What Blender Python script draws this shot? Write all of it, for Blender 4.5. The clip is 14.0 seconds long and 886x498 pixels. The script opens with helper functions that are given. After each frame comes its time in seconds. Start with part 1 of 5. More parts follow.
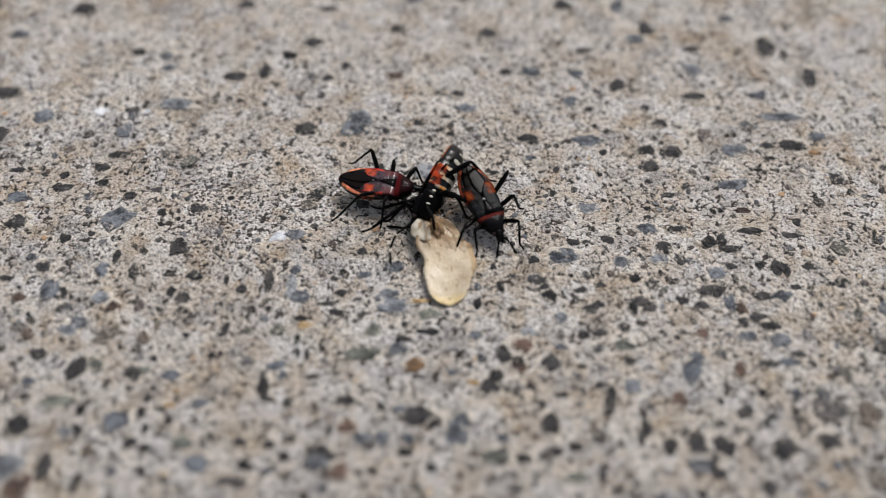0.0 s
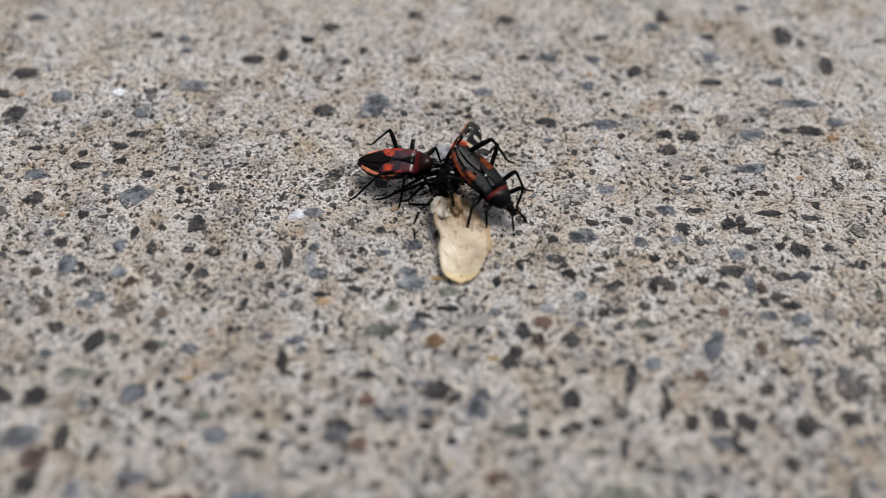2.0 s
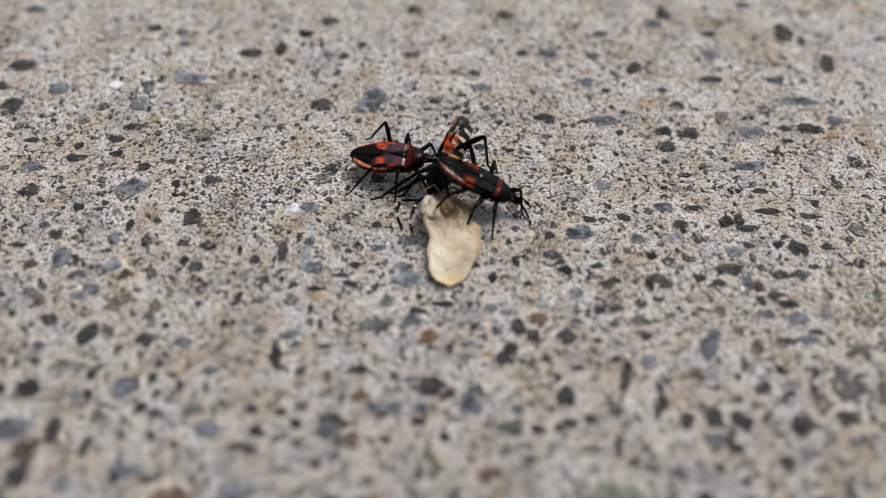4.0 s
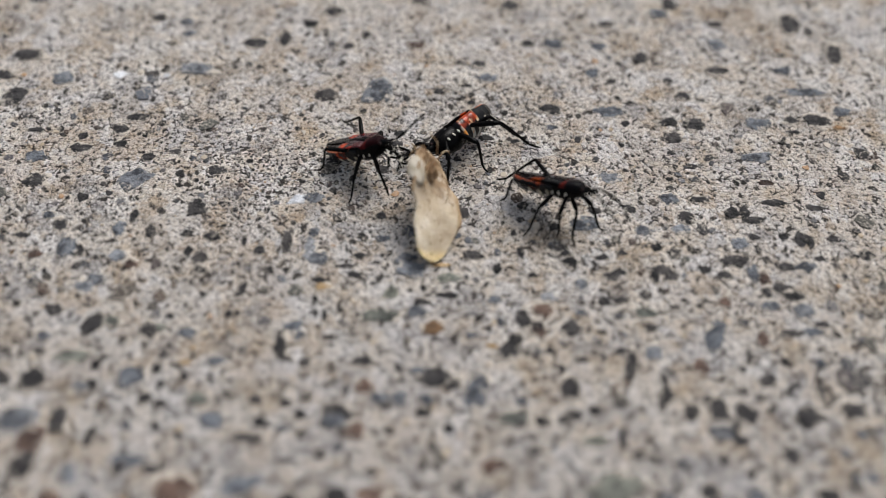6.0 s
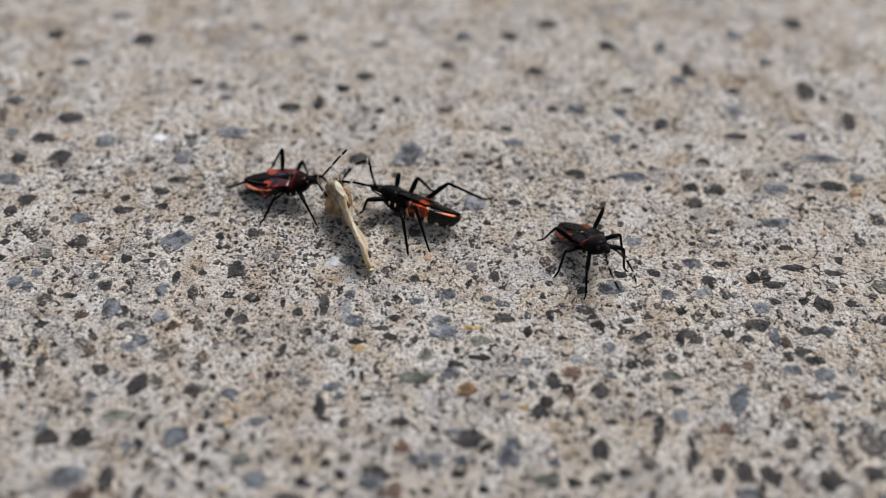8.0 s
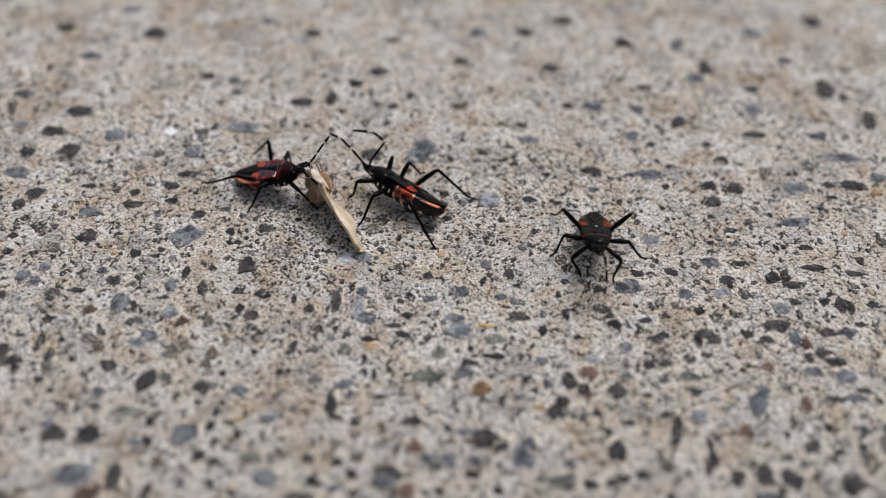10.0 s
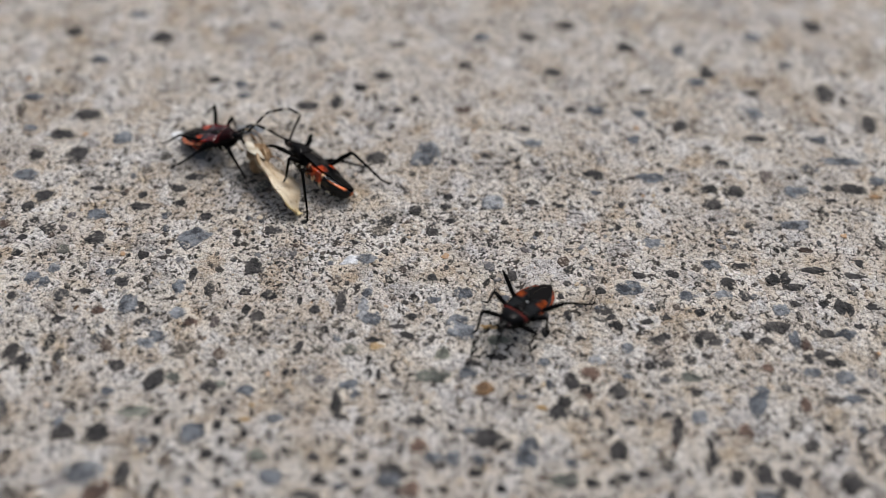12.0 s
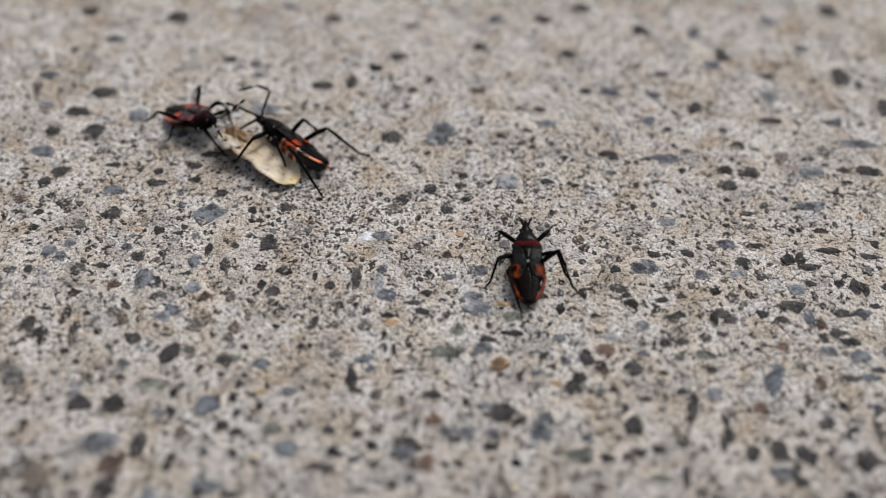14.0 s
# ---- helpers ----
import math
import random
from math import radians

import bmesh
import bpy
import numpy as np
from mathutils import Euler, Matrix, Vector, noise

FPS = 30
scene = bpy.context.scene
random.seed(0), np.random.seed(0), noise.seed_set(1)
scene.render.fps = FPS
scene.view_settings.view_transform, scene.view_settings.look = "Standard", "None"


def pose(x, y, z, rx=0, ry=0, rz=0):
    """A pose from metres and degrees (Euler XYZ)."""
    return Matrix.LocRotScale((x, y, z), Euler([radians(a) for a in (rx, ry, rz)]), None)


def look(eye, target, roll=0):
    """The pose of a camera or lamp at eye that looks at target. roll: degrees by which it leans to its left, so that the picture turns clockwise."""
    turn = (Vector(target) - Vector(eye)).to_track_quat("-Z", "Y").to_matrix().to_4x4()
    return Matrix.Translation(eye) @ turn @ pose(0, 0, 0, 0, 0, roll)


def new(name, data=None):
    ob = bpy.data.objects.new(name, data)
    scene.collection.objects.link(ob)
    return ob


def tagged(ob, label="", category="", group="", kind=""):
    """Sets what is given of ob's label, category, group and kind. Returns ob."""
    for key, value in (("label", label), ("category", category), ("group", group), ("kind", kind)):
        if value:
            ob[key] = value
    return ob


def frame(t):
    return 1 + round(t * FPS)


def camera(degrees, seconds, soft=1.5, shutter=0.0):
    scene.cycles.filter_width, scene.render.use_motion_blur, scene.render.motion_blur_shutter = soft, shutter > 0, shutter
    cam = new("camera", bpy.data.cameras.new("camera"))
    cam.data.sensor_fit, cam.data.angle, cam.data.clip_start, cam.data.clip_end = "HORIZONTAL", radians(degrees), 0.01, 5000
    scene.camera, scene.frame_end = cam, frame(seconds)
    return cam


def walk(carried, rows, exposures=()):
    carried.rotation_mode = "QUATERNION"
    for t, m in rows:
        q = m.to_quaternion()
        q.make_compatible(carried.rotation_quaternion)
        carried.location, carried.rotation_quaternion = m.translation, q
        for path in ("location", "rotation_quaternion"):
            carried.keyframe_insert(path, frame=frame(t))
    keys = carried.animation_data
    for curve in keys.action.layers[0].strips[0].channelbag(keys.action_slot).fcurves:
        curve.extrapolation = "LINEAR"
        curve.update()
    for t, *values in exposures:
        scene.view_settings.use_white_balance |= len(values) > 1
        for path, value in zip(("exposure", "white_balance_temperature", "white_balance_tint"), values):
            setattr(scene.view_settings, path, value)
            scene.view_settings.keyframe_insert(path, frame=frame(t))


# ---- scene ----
# ---------------------------------------------------------------- camera
PATH = [
    (0.0, pose(0.00061, -0.06886, 0.08482, 39.56, -0.70, 0.33)),
    (0.5, pose(0.00074, -0.06975, 0.08557, 40.07, -0.64, 0.44)),
    (1.0, pose(0.00082, -0.07066, 0.08284, 40.14, -0.54, 0.73)),
    (1.5, pose(-0.00000, -0.07132, 0.08500, 40.00, -0.64, 0.77)),
    (2.0, pose(-0.00133, -0.07191, 0.08186, 40.61, -1.01, 0.67)),
    (4.5, pose(-0.00038, -0.07163, 0.08098, 40.37, -1.15, 1.26)),
    (5.0, pose(-0.00067, -0.07129, 0.08039, 40.06, -1.15, 1.31)),
    (5.5, pose(-0.00075, -0.07127, 0.08044, 39.86, -1.15, 1.37)),
    (6.0, pose(-0.00053, -0.07153, 0.08122, 39.93, -1.06, 1.42)),
    (6.5, pose(-0.00070, -0.07219, 0.08088, 40.11, -1.09, 1.47)),
    (7.0, pose(-0.00085, -0.07228, 0.08049, 40.00, -1.06, 1.63)),
    (7.5, pose(-0.00451, -0.07140, 0.08528, 40.95, -1.53, 1.31)),
    (8.0, pose(-0.00392, -0.07188, 0.08601, 41.84, -1.25, 1.70)),
    (10.5, pose(-0.00485, -0.07115, 0.08390, 42.04, -1.28, 2.27)),
    (11.0, pose(-0.00488, -0.07162, 0.08438, 42.08, -1.29, 2.30)),
    (11.5, pose(-0.00485, -0.07207, 0.08453, 42.26, -1.27, 2.37)),
    (12.0, pose(-0.00481, -0.07228, 0.08501, 42.24, -1.23, 2.42)),
    (12.5, pose(-0.00509, -0.07227, 0.08437, 42.23, -1.29, 2.42)),
    (13.0, pose(-0.00499, -0.07279, 0.08479, 42.33, -1.22, 2.60)),
    (13.5, pose(-0.00594, -0.07416, 0.08416, 42.36, -1.36, 2.67)),
    (14.0, pose(-0.00564, -0.07408, 0.08356, 42.14, -1.25, 2.96)),
]
cam = camera(46, 14.0, soft=0.8)
cam.data.dof.use_dof = True
cam.data.dof.focus_distance = 0.1132
cam.data.dof.aperture_fstop = 9.0
walk(cam, PATH)

# ---------------------------------------------------------------- light: bright overcast sky
SUN_HEIGHT, SUN_TURN = radians(58), radians(35)
world = bpy.data.worlds.new("overcast_sky")
scene.world = world
world.use_nodes = True
wt = world.node_tree
wt.nodes.clear()
sky = wt.nodes.new("ShaderNodeTexSky")
sky.sky_type, sky.sun_disc = "NISHITA", False
sky.sun_elevation, sky.sun_rotation = SUN_HEIGHT, SUN_TURN
sky.dust_density, sky.air_density = 4.0, 1.0
dull = wt.nodes.new("ShaderNodeHueSaturation")
dull.inputs["Saturation"].default_value = 0.45
back = wt.nodes.new("ShaderNodeBackground")
back.inputs["Strength"].default_value = 0.106
wout = wt.nodes.new("ShaderNodeOutputWorld")
wt.links.new(sky.outputs[0], dull.inputs["Color"])
wt.links.new(dull.outputs[0], back.inputs["Color"])
wt.links.new(back.outputs[0], wout.inputs["Surface"])

sun = new("sun", bpy.data.lights.new("sun", "SUN"))
sun.data.energy, sun.data.angle, sun.data.color = 2.35, radians(22), (1.0, 0.97, 0.945)
sun_from = Vector((math.sin(SUN_TURN) * math.cos(SUN_HEIGHT), math.cos(SUN_TURN) * math.cos(SUN_HEIGHT), math.sin(SUN_HEIGHT)))
sun.matrix_world = look(sun_from * 5, (0, 0, 0))
scene.view_settings.exposure = 0.0


# ---------------------------------------------------------------- materials
class Nodes:
    """A short way to write a node material."""

    def __init__(self, name, rough=0.6, spec=0.5):
        self.mat = bpy.data.materials.new(name)
        self.mat.use_nodes = True
        self.tree = self.mat.node_tree
        self.bsdf = self.tree.nodes["Principled BSDF"]
        self.bsdf.inputs["Roughness"].default_value = rough
        self.bsdf.inputs["Specular IOR Level"].default_value = spec

    def add(self, kind, links=(), **inputs):
        n = self.tree.nodes.new(kind)
        for key, value in inputs.items():
            n.inputs[key.replace("_", " ")].default_value = value
        for key, source in dict(links).items():
            self.tree.links.new(source, n.inputs[key])
        return n

    def spot(self):
        return self.add("ShaderNodeTexCoord").outputs["Object"]

    def noise(self, scale, detail=4.0, at=None, rough=0.55):
        n = self.add("ShaderNodeTexNoise", Scale=scale, Detail=detail, Roughness=rough)
        self.tree.links.new(at or self.spot(), n.inputs["Vector"])
        return n.outputs["Fac"]

    def cells(self, scale, at=None):
        n = self.add("ShaderNodeTexVoronoi", Scale=scale)
        self.tree.links.new(at or self.spot(), n.inputs["Vector"])
        return n

    def ramp(self, source, stops, mode="LINEAR"):
        n = self.add("ShaderNodeValToRGB")
        n.color_ramp.interpolation = mode
        while len(n.color_ramp.elements) < len(stops):
            n.color_ramp.elements.new(0.5)
        for e, (p, c) in zip(n.color_ramp.elements, stops):
            e.position = p
            e.color = (*c, 1) if len(c) == 3 else (c[0], c[0], c[0], 1)
        self.tree.links.new(source, n.inputs["Fac"])
        return n.outputs["Color"]

    def mix(self, fac, a, b, blend="MIX"):
        n = self.tree.nodes.new("ShaderNodeMix")
        n.data_type, n.blend_type = "RGBA", blend
        for slot, value in ((0, fac), (6, a), (7, b)):
            if isinstance(value, bpy.types.NodeSocket):
                self.tree.links.new(value, n.inputs[slot])
            else:
                n.inputs[slot].default_value = value if slot == 0 else (*value, 1)
        return n.outputs[2]

    def maths(self, op, a, b=0.0):
        n = self.tree.nodes.new("ShaderNodeMath")
        n.operation = op
        for slot, value in ((0, a), (1, b)):
            if isinstance(value, bpy.types.NodeSocket):
                self.tree.links.new(value, n.inputs[slot])
            else:
                n.inputs[slot].default_value = value
        return n.outputs[0]

    def axes(self):
        n = self.add("ShaderNodeSeparateXYZ", {"Vector": self.spot()})
        return n.outputs

    def band(self, source, low, high, soft=0.0):
        """1 between low and high, 0 elsewhere."""
        n = self.tree.nodes.new("ShaderNodeMapRange")
        n.interpolation_type = "SMOOTHSTEP"
        m = self.tree.nodes.new("ShaderNodeMapRange")
        m.interpolation_type = "SMOOTHSTEP"
        for node, a, b in ((n, low - soft, low + soft), (m, high + soft, high - soft)):
            node.inputs["From Min"].default_value = a
            node.inputs["From Max"].default_value = b
            self.tree.links.new(source, node.inputs["Value"])
        return self.maths("MULTIPLY", n.outputs[0], m.outputs[0])

    def colour(self, source):
        if isinstance(source, bpy.types.NodeSocket):
            self.tree.links.new(source, self.bsdf.inputs["Base Color"])
        else:
            self.bsdf.inputs["Base Color"].default_value = (*source, 1)
        return self

    def relief(self, source, depth, strength=1.0):
        n = self.add("ShaderNodeBump", {"Height": source}, Distance=depth, Strength=strength)
        self.tree.links.new(n.outputs[0], self.bsdf.inputs["Normal"])
        return self


def concrete():
    m = Nodes("worn_concrete", 0.92, 0.2)
    warp = m.add("ShaderNodeTexNoise", {"Vector": m.spot()}, Scale=1500.0, Detail=2.0).outputs["Color"]
    at = m.mix(0.0006, m.spot(), warp, "LINEAR_LIGHT")
    sand = m.cells(3300.0, at)
    grain = m.add("ShaderNodeSeparateColor", {"Color": sand.outputs["Color"]}).outputs[0]
    colour = m.ramp(grain, [(0.0, (0.05, 0.045, 0.043)), (0.11, (0.16, 0.14, 0.12)), (0.20, (0.58, 0.505, 0.42)), (0.5, (0.90, 0.835, 0.74)),
                            (0.75, (0.82, 0.765, 0.695)), (0.90, (0.98, 0.965, 0.93)), (1.0, (0.36, 0.355, 0.35))])
    coarse = m.cells(800.0, at)
    lump = m.add("ShaderNodeSeparateColor", {"Color": coarse.outputs["Color"]}).outputs[1]
    tint = m.ramp(lump, [(0.0, (0.40, 0.36, 0.31)), (0.2, (0.72, 0.65, 0.56)), (0.7, (0.88, 0.83, 0.76)), (0.9, (0.66, 0.635, 0.61)), (1.0, (0.26, 0.255, 0.26))])
    colour = m.mix(0.20, colour, tint)
    # crumbs of cement, cream, white, ochre and grey
    bent = m.mix(0.0016, m.spot(), m.add("ShaderNodeTexNoise", {"Vector": m.spot()}, Scale=700.0, Detail=3.0).outputs["Color"], "LINEAR_LIGHT")
    crumb = m.add("ShaderNodeSeparateColor", {"Color": m.cells(430.0, bent).outputs["Color"]}).outputs[0]
    crumbs = m.ramp(crumb, [(0.0, (0.34, 0.33, 0.33)), (0.08, (0.58, 0.52, 0.44)), (0.28, (0.93, 0.85, 0.72)), (0.50, (0.98, 0.96, 0.92)),
                            (0.68, (0.74, 0.63, 0.49)), (0.80, (0.58, 0.44, 0.29)), (0.90, (0.90, 0.88, 0.86)), (1.0, (0.36, 0.34, 0.33))])
    colour = m.mix(0.46, colour, crumbs)
    stain = m.ramp(m.noise(70.0, 5.0), [(0.35, (0.90, 0.89, 0.89)), (0.6, (1.0, 1.0, 1.0))])
    colour = m.mix(1.0, colour, stain, "MULTIPLY")
    dirt = m.ramp(m.noise(150.0, 6.0, None, 0.65), [(0.50, (1.0, 1.0, 1.0)), (0.66, (0.80, 0.72, 0.62))])
    colour = m.mix(1.0, colour, dirt, "MULTIPLY")
    ochre = m.ramp(m.noise(260.0, 3.0), [(0.60, (0.0,)), (0.74, (0.5,))])
    colour = m.mix(ochre, colour, (0.62, 0.46, 0.27))
    # crevices between sand grains: their shade and grit, both put into the colour
    pebbles = m.cells(1900.0, at)
    gap = m.maths("ADD", pebbles.outputs["Distance"], m.maths("MULTIPLY", m.noise(900.0, 5.0, None, 0.7), 0.9))
    gap = m.ramp(m.maths("MULTIPLY", gap, 0.6), [(0.705, (0.0,)), (0.73, (0.95,))])
    colour = m.mix(gap, colour, (0.036, 0.030, 0.026))
    # fine dark specks, also painting in crevice shade that the bump lacks
    fines = m.ramp(m.noise(2500.0, 6.0, None, 0.85), [(0.434, (1.0,)), (0.446, (0.0,))])
    colour = m.mix(fines, colour, (0.03, 0.027, 0.025))
    blots = m.ramp(m.noise(620.0, 5.0, None, 0.75), [(0.335, (0.95,)), (0.37, (0.0,))])
    colour = m.mix(blots, colour, (0.10, 0.095, 0.092))
    m.colour(m.mix(1.0, colour, (0.858, 0.868, 0.900), "MULTIPLY"))
    m.relief(m.maths("ADD", m.noise(2400.0, 5.0, None, 0.75), m.maths("MULTIPLY", pebbles.outputs["Distance"], -0.6)), 0.00040, 1.0)
    return m.mat


def stone_mat(name, dark, light, rough=0.8, cement=1.0):
    m = Nodes(name, rough, 0.3)
    shade = m.add("ShaderNodeObjectInfo").outputs["Random"]
    at = m.add("ShaderNodeNewGeometry").outputs["Position"]
    speck = m.noise(1500.0, 5.0, at, 0.75)
    broad = m.noise(520.0, 3.0, at)
    base = m.mix(m.ramp(m.maths("ADD", m.maths("MULTIPLY", speck, 0.55), m.maths("MULTIPLY", broad, 0.45)), [(0.43, (0.0,)), (0.57, (1.0,))]), dark, light)
    each = m.ramp(shade, [(0.0, (0.7, 0.69, 0.69)), (0.5, (1.0, 1.0, 1.0)), (1.0, (1.35, 1.3, 1.24))])
    base = m.mix(1.0, base, each, "MULTIPLY")
    # cement laps raggedly over the rim
    x, y, z = m.axes()
    away = m.maths("SQRT", m.maths("ADD", m.maths("MULTIPLY", x, x), m.maths("MULTIPLY", y, y)))
    lap = m.maths("ADD", away, m.maths("MULTIPLY", m.noise(1100.0, 6.0, at, 0.85), 1.7))
    lap = m.maths("MULTIPLY", lap, 0.6)
    lapped = m.ramp(lap, [(0.75, (0.0,)), (0.79, (0.95,))])
    dust = m.ramp(m.noise(1300.0, 4.0, at), [(0.62, (0.0,)), (0.72, (0.40,))])
    cover = m.maths("MULTIPLY", m.maths("MAXIMUM", lapped, dust), cement)
    m.colour(m.mix(cover, base, (0.56, 0.505, 0.435)))
    m.relief(m.noise(2600.0, 4.0, at), 0.00025, 0.9)
    return m.mat


STONES = {
    "dark": stone_mat("dark_basalt", (0.007, 0.007, 0.008), (0.055, 0.052, 0.053)),
    "slate": stone_mat("slate_grey_stone", (0.026, 0.030, 0.038), (0.16, 0.175, 0.20)),
    "pale": stone_mat("pale_blue_stone", (0.060, 0.068, 0.082), (0.25, 0.265, 0.29)),
    "brown": stone_mat("brown_stone", (0.035, 0.022, 0.018), (0.15, 0.10, 0.08)),
    "rust": stone_mat("rust_stone", (0.07, 0.040, 0.022), (0.26, 0.16, 0.085)),
    "white": stone_mat("white_chip", (0.48, 0.51, 0.56), (0.80, 0.82, 0.86), 0.7, 0.3),
    "ochre": stone_mat("ochre_stone", (0.30, 0.19, 0.08), (0.60, 0.44, 0.25)),
    "green": stone_mat("grey_green_stone", (0.045, 0.05, 0.045), (0.19, 0.20, 0.175)),
}


def grit_mat(name, stops):
    m = Nodes(name, 0.85, 0.3)
    each = m.ramp(m.add("ShaderNodeNewGeometry").outputs["Random Per Island"], stops)
    worn = m.ramp(m.noise(2800.0, 5.0, None, 0.8), [(0.525, (0.0,)), (0.60, (0.85,))])
    m.colour(m.mix(worn, each, (0.50, 0.45, 0.385)))
    return m.mat


GRIT = grit_mat("mixed_grit", [(0.0, (0.008, 0.008, 0.008)), (0.45, (0.030, 0.027, 0.026)), (0.66, (0.06, 0.062, 0.068)), (0.84, (0.06, 0.040, 0.030)), (1.0, (0.17, 0.175, 0.19))])
GRAVEL = grit_mat("dark_gravel", [(0.0, (0.010, 0.010, 0.011)), (0.4, (0.034, 0.032, 0.033)), (0.6, (0.05, 0.054, 0.064)), (0.75, (0.11, 0.12, 0.14)), (0.85, (0.06, 0.038, 0.03)), (1.0, (0.08, 0.085, 0.077))])
SAND = grit_mat("pale_sand", [(0.0, (0.44, 0.34, 0.22)), (0.2, (0.52, 0.45, 0.36)), (0.5, (0.58, 0.535, 0.475)), (0.75, (0.54, 0.48, 0.40)), (0.9, (0.46, 0.43, 0.40)), (0.98, (0.46, 0.28, 0.15)), (1.0, (0.34, 0.24, 0.17))])


# ---------------------------------------------------------------- ground
def mesh_ob(name, bm, mat, smooth=True):
    me = bpy.data.meshes.new(name)
    bm.to_mesh(me)
    bm.free()
    if smooth:
        me.shade_smooth()
    me.materials.append(mat)
    return new(name, me)


def part(name, bm, mat, parent, label=""):
    ob = mesh_ob(name, bm, mat)
    ob.parent = parent
    return tagged(ob, label)


def swell(x, y):
    """Height of the worn slab's face, in metres."""
    v = Vector((x, y, 0.0))
    return 0.00035 * noise.noise(v * 60) + 0.00016 * noise.noise(v * 240 + Vector((7, 3, 1)))


def build_ground():
    nx, ny, x0, x1, y0, y1 = 380, 330, -0.125, 0.125, -0.085, 0.135
    far = (400.0, 60.0, 8.0, 1.0, 0.3)
    xs = [-q for q in far] + [x0 + (x1 - x0) * i / nx for i in range(nx + 1)] + [q for q in reversed(far)]
    ys = [-q for q in far] + [y0 + (y1 - y0) * j / ny for j in range(ny + 1)] + [q for q in reversed(far)]
    verts, faces, row = [], [], len(xs)
    for y in ys:
        for x in xs:
            edge = max(0.0, min(1.0, 160.0 * min(x - x0, x1 - x, y - y0, y1 - y)))
            verts.append((x, y, swell(x, y) * edge if edge else 0.0))
    for j in range(len(ys) - 1):
        for i in range(row - 1):
            a = j * row + i
            faces.append((a, a + 1, a + row + 1, a + row))
    me = bpy.data.meshes.new("ground")
    me.from_pydata(verts, [], faces)
    me.materials.append(concrete())
    me.shade_smooth()
    return tagged(new("ground", me), "worn sandy concrete with dark and grey aggregate", "ground", kind="structure")


ground = build_ground()


# ---------------------------------------------------------------- things: seed bugs
def glossy(name, colour, rough=0.35, spec=0.3):
    m = Nodes(name, rough, spec)
    tone = m.ramp(m.noise(900.0, 4.0), [(0.3, tuple(c * 0.7 for c in colour)), (0.7, colour)])
    m.colour(tone).relief(m.noise(5000.0, 2.0), 0.00004, 0.6)
    return m.mat


BLACK = glossy("black_chitin", (0.0018, 0.0017, 0.0018), 0.22, 0.06)
EYE = glossy("eye_black", (0.02, 0.01, 0.01), 0.12)


def wing_mat(name, base, spot, spot_at, edge, length, gloss=0.1, shoulder=None):
    """A leathery wing: base colour, a coloured spot across it at spot_at (shares of the body length), an edge line along its outer rim."""
    m = Nodes(name, 0.24, gloss)
    x, y, z = m.axes()
    side = m.maths("ABSOLUTE", y)
    # mottling; its lighter patches imitate sheen, put into the colour
    mottled = m.ramp(m.noise(1100.0, 4.0), [(0.36, tuple(c * 0.35 for c in base)), (0.52, base), (0.68, tuple(c * 1.5 for c in base))])
    wob = m.maths("MULTIPLY", m.maths("SUBTRACT", m.noise(700.0, 3.0), 0.5), 0.10 * length)
    side = m.maths("ADD", side, m.maths("MULTIPLY", wob, 0.35))
    along = m.maths("ADD", x, wob)
    c = m.mix(m.maths("MULTIPLY", m.band(along, spot_at[0] * length, spot_at[1] * length, 0.025 * length),
                      m.band(side, spot_at[2] * length, 0.3 * length, 0.025 * length)), mottled,
              m.mix(m.ramp(m.noise(1500.0, 3.0, None, 0.7), [(0.36, (1.0,)), (0.48, (0.0,))]), spot, tuple(q * 0.15 for q in spot)))
    c = m.mix(m.maths("MULTIPLY", m.band(side, edge[1] * length, 0.3 * length, 0.006 * length), m.band(x, edge[2] * length, edge[3] * length, 0.02 * length)), c,
              m.mix(m.ramp(m.noise(1300.0, 3.0, None, 0.7), [(0.42, (1.0,)), (0.52, (0.0,))]), edge[0], tuple(q * 0.12 for q in edge[0])))
    if shoulder:
        c = m.mix(m.maths("MULTIPLY", m.band(along, 0.035 * length, 0.2 * length, 0.02 * length), m.band(side, 0.085 * length, 0.3 * length, 0.02 * length)), c, shoulder)
    dirt = m.ramp(m.noise(1300.0, 4.0, None, 0.7), [(0.40, (0.40, 0.36, 0.36)), (0.56, (1.0, 1.0, 1.0))])
    c = m.mix(0.7, c, dirt, "MULTIPLY")
    m.colour(c).relief(m.noise(2000.0, 3.0), 0.00009, 0.8)
    return m.mat


def shield_mat(name, base, band, low, high, length):
    m = Nodes(name, 0.17, 0.055)
    x, y, z = m.axes()
    mottled = m.ramp(m.noise(1800.0, 4.0), [(0.3, tuple(c * 0.6 for c in base)), (0.7, base)])
    worn = m.maths("MULTIPLY", m.band(m.maths("ADD", x, m.maths("MULTIPLY", m.maths("SUBTRACT", m.noise(900.0, 3.0), 0.5), 0.05 * length)), low * length, high * length, 0.014 * length),
                   m.ramp(m.noise(1500.0, 3.0), [(0.3, (0.4,)), (0.55, (1.0,))]))
    m.colour(m.mix(worn, mottled, band)).relief(m.noise(5000.0, 2.0), 0.00005, 0.6)
    return m.mat


